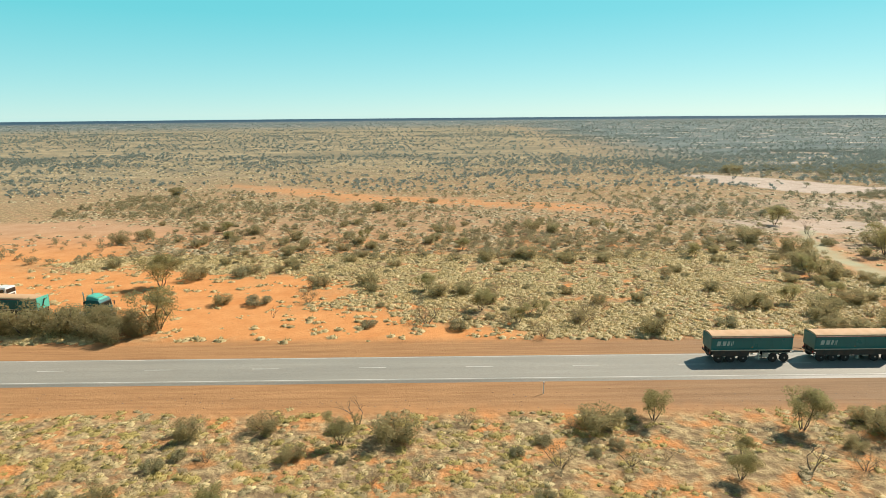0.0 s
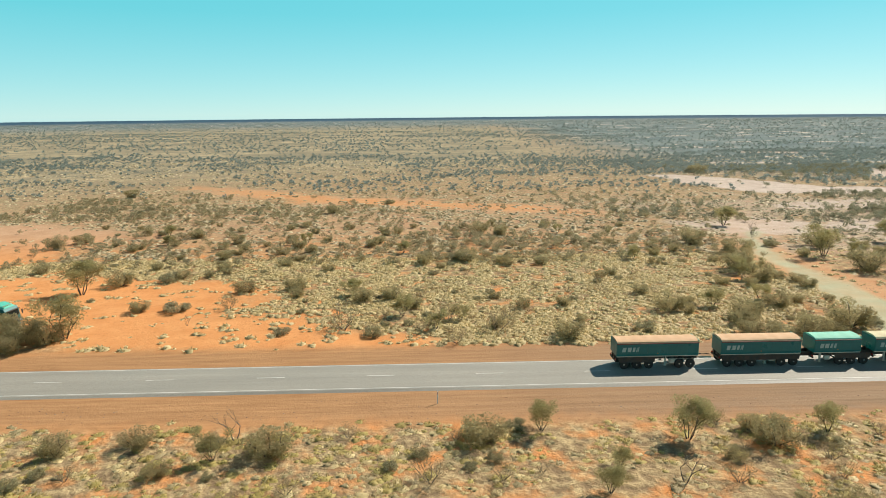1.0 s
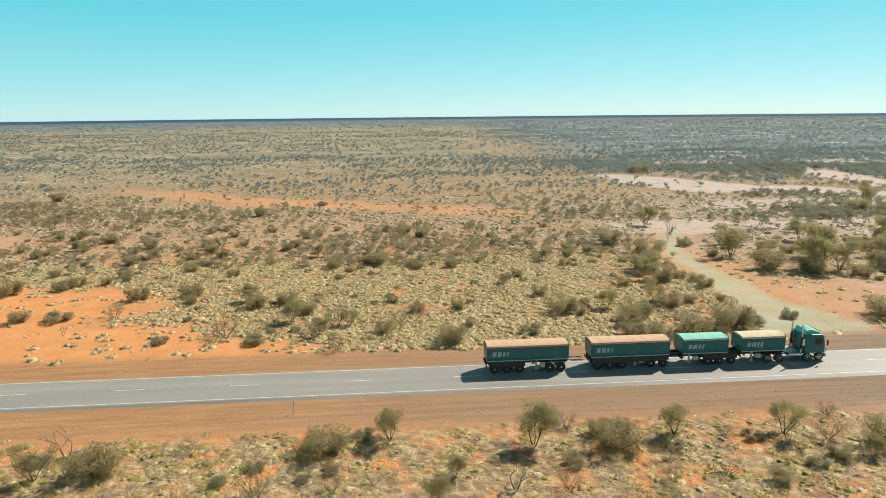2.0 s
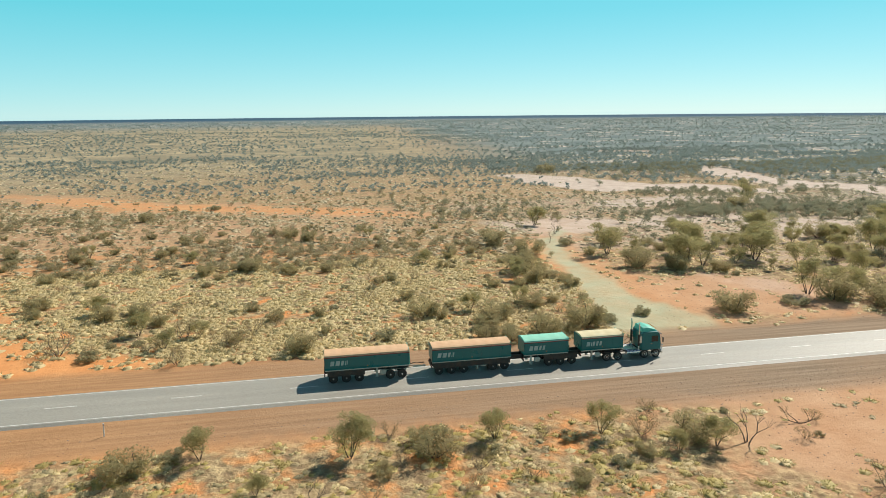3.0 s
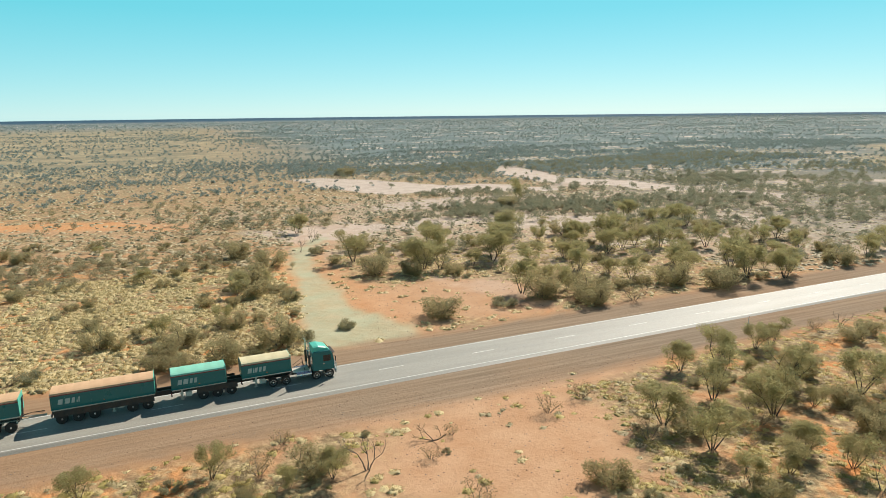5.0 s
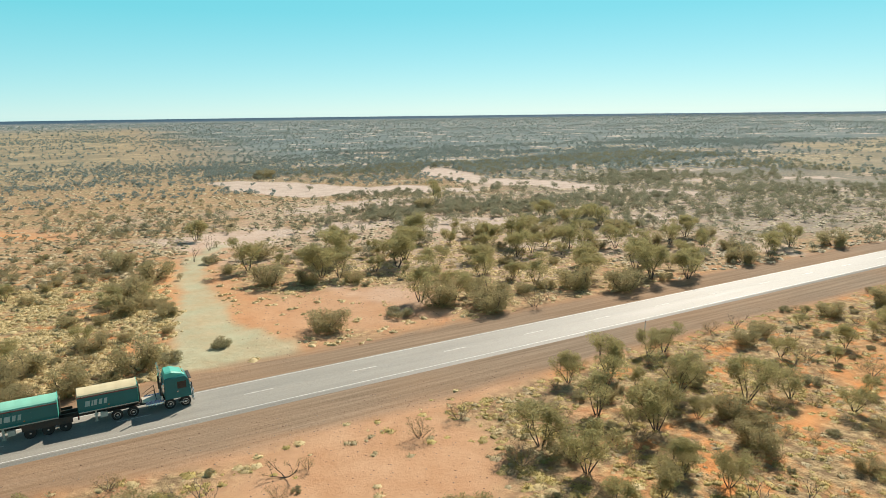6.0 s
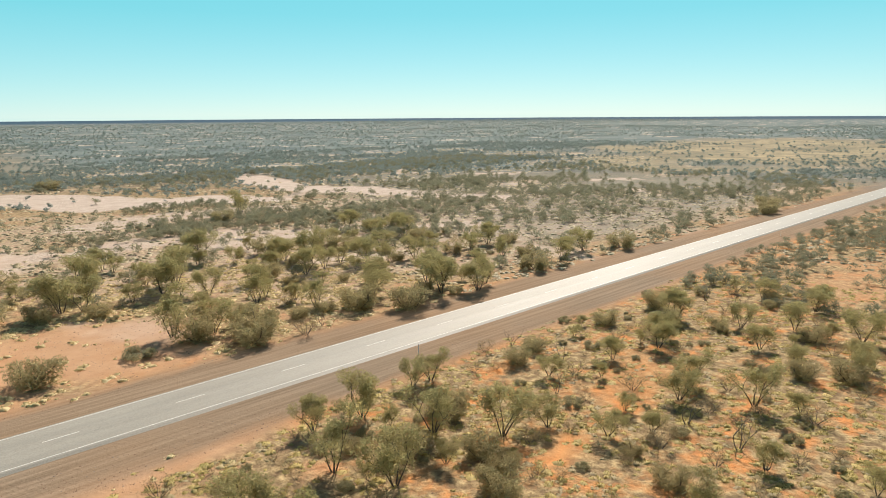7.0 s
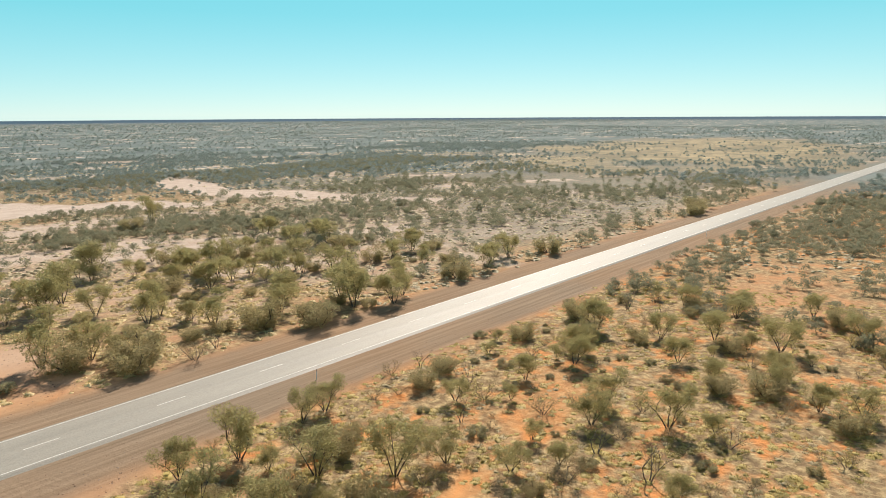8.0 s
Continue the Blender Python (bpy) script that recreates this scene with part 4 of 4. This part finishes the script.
def prime_mover(m, label, bogies=(1.0, 2.4), steers=(5.75, 7.2)):
    """A cab-over prime mover; x = 0 at the rear of its frame, facing +x."""
    top = thing("prime_mover", m, label, "truck")
    x0, x1, half = 5.35, 7.75, 1.22
    bm = bmesh.new()
    outline = [(x0, 1.0), (x0, 3.05), (x0 + 0.15, 3.2), (x1 - 0.42, 3.2), (x1 - 0.12, 2.75), (x1, 1.85), (x1 + 0.05, 1.0)]
    a = [bm.verts.new((x, -half, z)) for x, z in outline]
    b = [bm.verts.new((x, half, z)) for x, z in outline]
    for k in range(len(outline)):
        n = (k + 1) % len(outline)
        bm.faces.new((a[k], b[k], b[n], a[n]))
    bm.faces.new(a)
    bm.faces.new(b[::-1])
    bmesh.ops.recalc_face_normals(bm, faces=bm.faces)
    bmesh.ops.bevel(bm, geom=list(bm.edges), offset=0.07, segments=2, affect="EDGES", profile=0.6)
    cab = part("cab", bm, TEAL, top)
    # roof fairing
    bm = bmesh.new()
    prof = [(x0 + 0.05, 3.18, 1.0), (x0 + 0.15, 3.72, 0.98), (x0 + 0.75, 3.78, 0.96), (x1 - 0.75, 3.5, 0.9), (x1 - 0.40, 3.22, 0.88)]
    rows = [[bm.verts.new((x, s * w, z)) for s, w, z in ((-1, w * 1.1, 3.16), (-1, w, z - 0.1 if z > 3.3 else z), (-0.8, w, z), (0.8, w, z), (1, w, z - 0.1 if z > 3.3 else z), (1, w * 1.1, 3.16))] for x, z, w in prof]
    for p, q in zip(rows, rows[1:]):
        for k in range(5):
            bm.faces.new((p[k], q[k], q[k + 1], p[k + 1]))
    bm.faces.new(rows[0])
    bm.faces.new(rows[-1][::-1])
    bmesh.ops.recalc_face_normals(bm, faces=bm.faces)
    part("roof_fairing", bm, MINT, top, "roof fairing coloured in sunlit pale teal")
    # glass
    bm = bmesh.new()
    vs = [bm.verts.new(v) for v in ((x1 + 0.03, -1.05, 1.95), (x1 + 0.03, 1.05, 1.95), (x1 - 0.11, 1.0, 2.78), (x1 - 0.11, -1.0, 2.78))]
    bm.faces.new(vs)
    r = bmesh.ops.extrude_face_region(bm, geom=list(bm.faces))
    bmesh.ops.translate(bm, verts=[v for v in r["geom"] if isinstance(v, bmesh.types.BMVert)], vec=(0.02, 0, 0))
    bmesh.ops.recalc_face_normals(bm, faces=bm.faces)
    part("windscreen", bm, GLASS, cab, "dark glass windscreen")
    part("sun_visor", box(bmesh.new(), x1 - 0.14, x1 + 0.16, -1.1, 1.1, 2.80, 2.86, 0.015), CHASSIS, cab)
    for side in (-1, 1):
        y = side * (half + 0.004)
        door = part("cab_door", box(bmesh.new(), x1 - 1.35, x1 - 0.25, min(y, y + side * 0.02), max(y, y + side * 0.02), 1.1, 2.85, 0.008), TEAL, cab)
        part("side_window", box(bmesh.new(), x1 - 1.22, x1 - 0.38, min(y + side * 0.021, y + side * 0.03), max(y + side * 0.021, y + side * 0.03), 2.0, 2.72), GLASS, door, "dark side glass")
        part("handle", box(bmesh.new(), x1 - 1.28, x1 - 1.08, min(y + side * 0.02, y + side * 0.06), max(y + side * 0.02, y + side * 0.06), 1.72, 1.77), ALLOY, door)
        bm = rod(bmesh.new(), (x1 - 0.05, side * half, 2.55), (x1 + 0.12, side * 1.5, 2.5), 0.02, None, 6)
        box(bm, x1 + 0.06, x1 + 0.14, side * 1.5 - 0.1, side * 1.5 + 0.1, 1.95, 2.55, 0.02)
        part("mirror", bm, CHASSIS, cab)
        # exhaust stack with its guard
        bm = rod(bmesh.new(), (x0 - 0.28, side * 0.98, 1.0), (x0 - 0.28, side * 0.98, 3.9), 0.085, None, 12)
        rod(bm, (x0 - 0.28, side * 0.98, 3.88), (x0 - 0.36, side * 0.98, 4.28), 0.085, 0.08, 12)
        stack = part("exhaust_stack", bm, ALLOY, top, "tall chrome exhaust stack")
        part("heat_guard", rod(bmesh.new(), (x0 - 0.28, side * 0.98, 1.5), (x0 - 0.28, side * 0.98, 2.9), 0.14, None, 12), CHASSIS, stack)
        part("fuel_tank", rod(bmesh.new(), (3.55, side * 0.88, 0.78), (5.2, side * 0.88, 0.78), 0.33, None, 16), ALLOY, top, "polished alloy fuel tank")
        part("air_cleaner", rod(bmesh.new(), (x0 - 0.12, side * 1.05, 1.9), (x0 - 0.12, side * 1.05, 2.7), 0.17, None, 12), ALLOY, top)
        part("headlamp", box(bmesh.new(), x1 + 0.05, x1 + 0.10, side * 0.85 - 0.2, side * 0.85 + 0.2, 1.12, 1.34, 0.02), WHITE, cab, "clear headlamp")
        part("step", box(bmesh.new(), x1 - 1.2, x1 - 0.4, side * half - 0.15, side * half + 0.05, 0.55, 0.62, 0.015), ALLOY, top)
        part("mudguard", box(bmesh.new(), bogies[0] - 0.6, bogies[1] + 0.6, side * 1.07 - 0.2, side * 1.07 + 0.2, 1.08, 1.12, 0.01), CHASSIS, top)
    # grille and bull bar
    grille = part("grille", box(bmesh.new(), x1 + 0.03, x1 + 0.075, -0.7, 0.7, 1.1, 1.85, 0.01), ALLOY, cab, "bright slatted grille")
    for k in range(6):
        part("slat", box(bmesh.new(), x1 + 0.078, x1 + 0.095, -0.66, 0.66, 1.16 + 0.11 * k, 1.21 + 0.11 * k), CHASSIS, grille)
    bm = box(bmesh.new(), x1 + 0.12, x1 + 0.30, -1.22, 1.22, 0.45, 0.85, 0.05)
    for z in (1.15, 1.45):
        rod(bm, (x1 + 0.28, -1.15, z), (x1 + 0.28, 1.15, z), 0.045, None, 8)
    for y in (-1.05, -0.45, 0.45, 1.05):
        rod(bm, (x1 + 0.24, y, 0.8), (x1 + 0.28, y, 1.5), 0.045, None, 8)
    part("bull_bar", bm, ALLOY, top, "polished alloy bull bar")
    # frame and the gear behind the cab
    bm = bmesh.new()
    for y in (-0.42, 0.42):
        box(bm, 0, x1 + 0.1, y - 0.06, y + 0.06, 0.72, 0.98)
    for x in (0.1, 1.7, 3.2, 4.9):
        box(bm, x - 0.07, x + 0.07, -0.42, 0.42, 0.74, 0.94)
    part("frame", bm, CHASSIS, top)
    part("turntable", ring(bmesh.new(), [(0.5, -0.07), (0.55, 0.0), (0.5, 0.07)], 18, 0), CHASSIS, top).matrix_basis = pose(1.7, 0, 1.06, 90)
    part("deck_plate", box(bmesh.new(), 3.3, 5.1, -0.75, 0.75, 1.0, 1.04), PALE, top, "pale chequer deck plate")
    bm = rod(bmesh.new(), (4.6, -0.5, 1.0), (4.4, -0.5, 2.1), 0.03, None, 6)
    rod(bm, (4.4, -0.5, 2.1), (3.5, -0.2, 1.5), 0.025, None, 6)
    rod(bm, (4.6, 0.4, 1.0), (4.5, 0.4, 2.2), 0.03, None, 6)
    rod(bm, (4.5, 0.4, 2.2), (3.4, 0.2, 1.6), 0.025, None, 6)
    part("air_line", bm, CHASSIS, top)
    for k in range(5):
        part("roof_light", box(bmesh.new(), x1 - 0.62, x1 - 0.54, -0.8 + 0.4 * k - 0.07, -0.8 + 0.4 * k + 0.07, 3.47, 3.54), LAMP_AMBER, cab)
    for x in bogies:
        wheel_pair(top, x, bright=True)
    for x in steers:
        wheel_pair(top, x, bright=True)
    return top


LANE, DECK = 72.12, 0.035      # middle of the far lane, and the seal's height there


def rest(x, y=LANE, z=DECK, turn=0.0):
    return pose(x, y, z, 0, 0, turn)


prime_mover(rest(63.55), "teal cab-over prime mover with twin exhaust stacks on the sealed road")
trailer(rest(61.40), 5.1, TARP_CREAM, (), 1.4, "short teal tipper trailer with cream tarpaulin behind the cab")
trailer(rest(54.50), 5.25, TARP_MINT, (2.95, 4.35, 5.75), 0.9, "short teal tipper trailer with pale green tarpaulin", hitch=1.6)
trailer(rest(43.90), 9.0, TARP_TAN, (0.75, 2.15, 3.55, 6.9, 8.3), 5.2, "long teal tipper trailer with dusty tan tarpaulin", hitch=1.6)
trailer(rest(32.15), 9.15, TARP_TAN, (0.85, 2.25, 3.65), 5.6, "rearmost long teal tipper trailer with dusty tan tarpaulin")
dolly(rest(39.85), "two-axle converter dolly with pale steel drawbar")

# ---- parked trucks in the red bay ----
prime_mover(pose(-52.6, 90.6, -0.1, 0, 0, -8), "parked teal cab-over prime mover half hidden by mulga bushes")
trailer(pose(-63.6, 92.2, -0.1, 0, 0, -8), 9.0, TARP_TAN, (0.85, 2.25, 3.65, 6.9, 8.2), 5.6, "parked long teal tipper trailer with tan tarpaulin")


# ---- guide posts ----
def guide_post(x, y, lean=0.0):
    top = thing("guide_post", pose(x, y, height(x, y), 0, lean, 0), "slim white roadside guide post with a red reflector", "guide post", "guide posts along the road")
    part("post", box(bmesh.new(), -0.06, 0.06, -0.02, 0.02, -0.1, 1.3, 0.008), WHITE, top)
    part("reflector", box(bmesh.new(), -0.035, 0.035, -0.027, 0.027, 1.05, 1.2), LAMP_RED, top, "small red reflector")


for x, y, lean in ((12.0, 63.6, 2), (-58.0, 63.7, -1), (127.6, 64.2, 4), (241.0, 63.6, 0)):
    guide_post(x, y, lean)


def service_truck(m):
    """A white cab and tray with a rounded water tank."""
    top = thing("service_truck", m, "white parked service truck with a rounded tank on its tray", "truck")
    bm = box(bmesh.new(), 2.6, 4.6, -1.05, 1.05, 0.75, 2.45, 0.16)
    cab = part("cab", bm, WHITE, top)
    part("windscreen", box(bmesh.new(), 4.59, 4.63, -0.9, 0.9, 1.55, 2.2, 0.01), GLASS, cab, "dark windscreen")
    for side in (-1, 1):
        part("side_window", box(bmesh.new(), 3.3, 4.3, side * 1.06 - 0.012, side * 1.06 + 0.012, 1.55, 2.15), GLASS, cab)
    part("grille", box(bmesh.new(), 4.6, 4.66, -0.7, 0.7, 0.85, 1.35, 0.01), CHASSIS, cab)
    part("bumper", box(bmesh.new(), 4.55, 4.85, -1.1, 1.1, 0.5, 0.78, 0.04), CHASSIS, top)
    part("tray", box(bmesh.new(), -1.6, 2.5, -1.15, 1.15, 0.92, 1.06, 0.02), CHASSIS, top)
    part("tank", rod(bmesh.new(), (-1.4, 0, 1.95), (2.3, 0, 1.95), 0.9, None, 24), WHITE, top, "rounded white tank")
    part("chassis", box(bmesh.new(), -1.5, 4.5, -0.45, 0.45, 0.6, 0.92), CHASSIS, top)
    for x in (-0.3, 3.7):
        wheel_pair(top, x)
    return top


service_truck(pose(-69.3, 100.2, -0.1, 0, 0, -8))
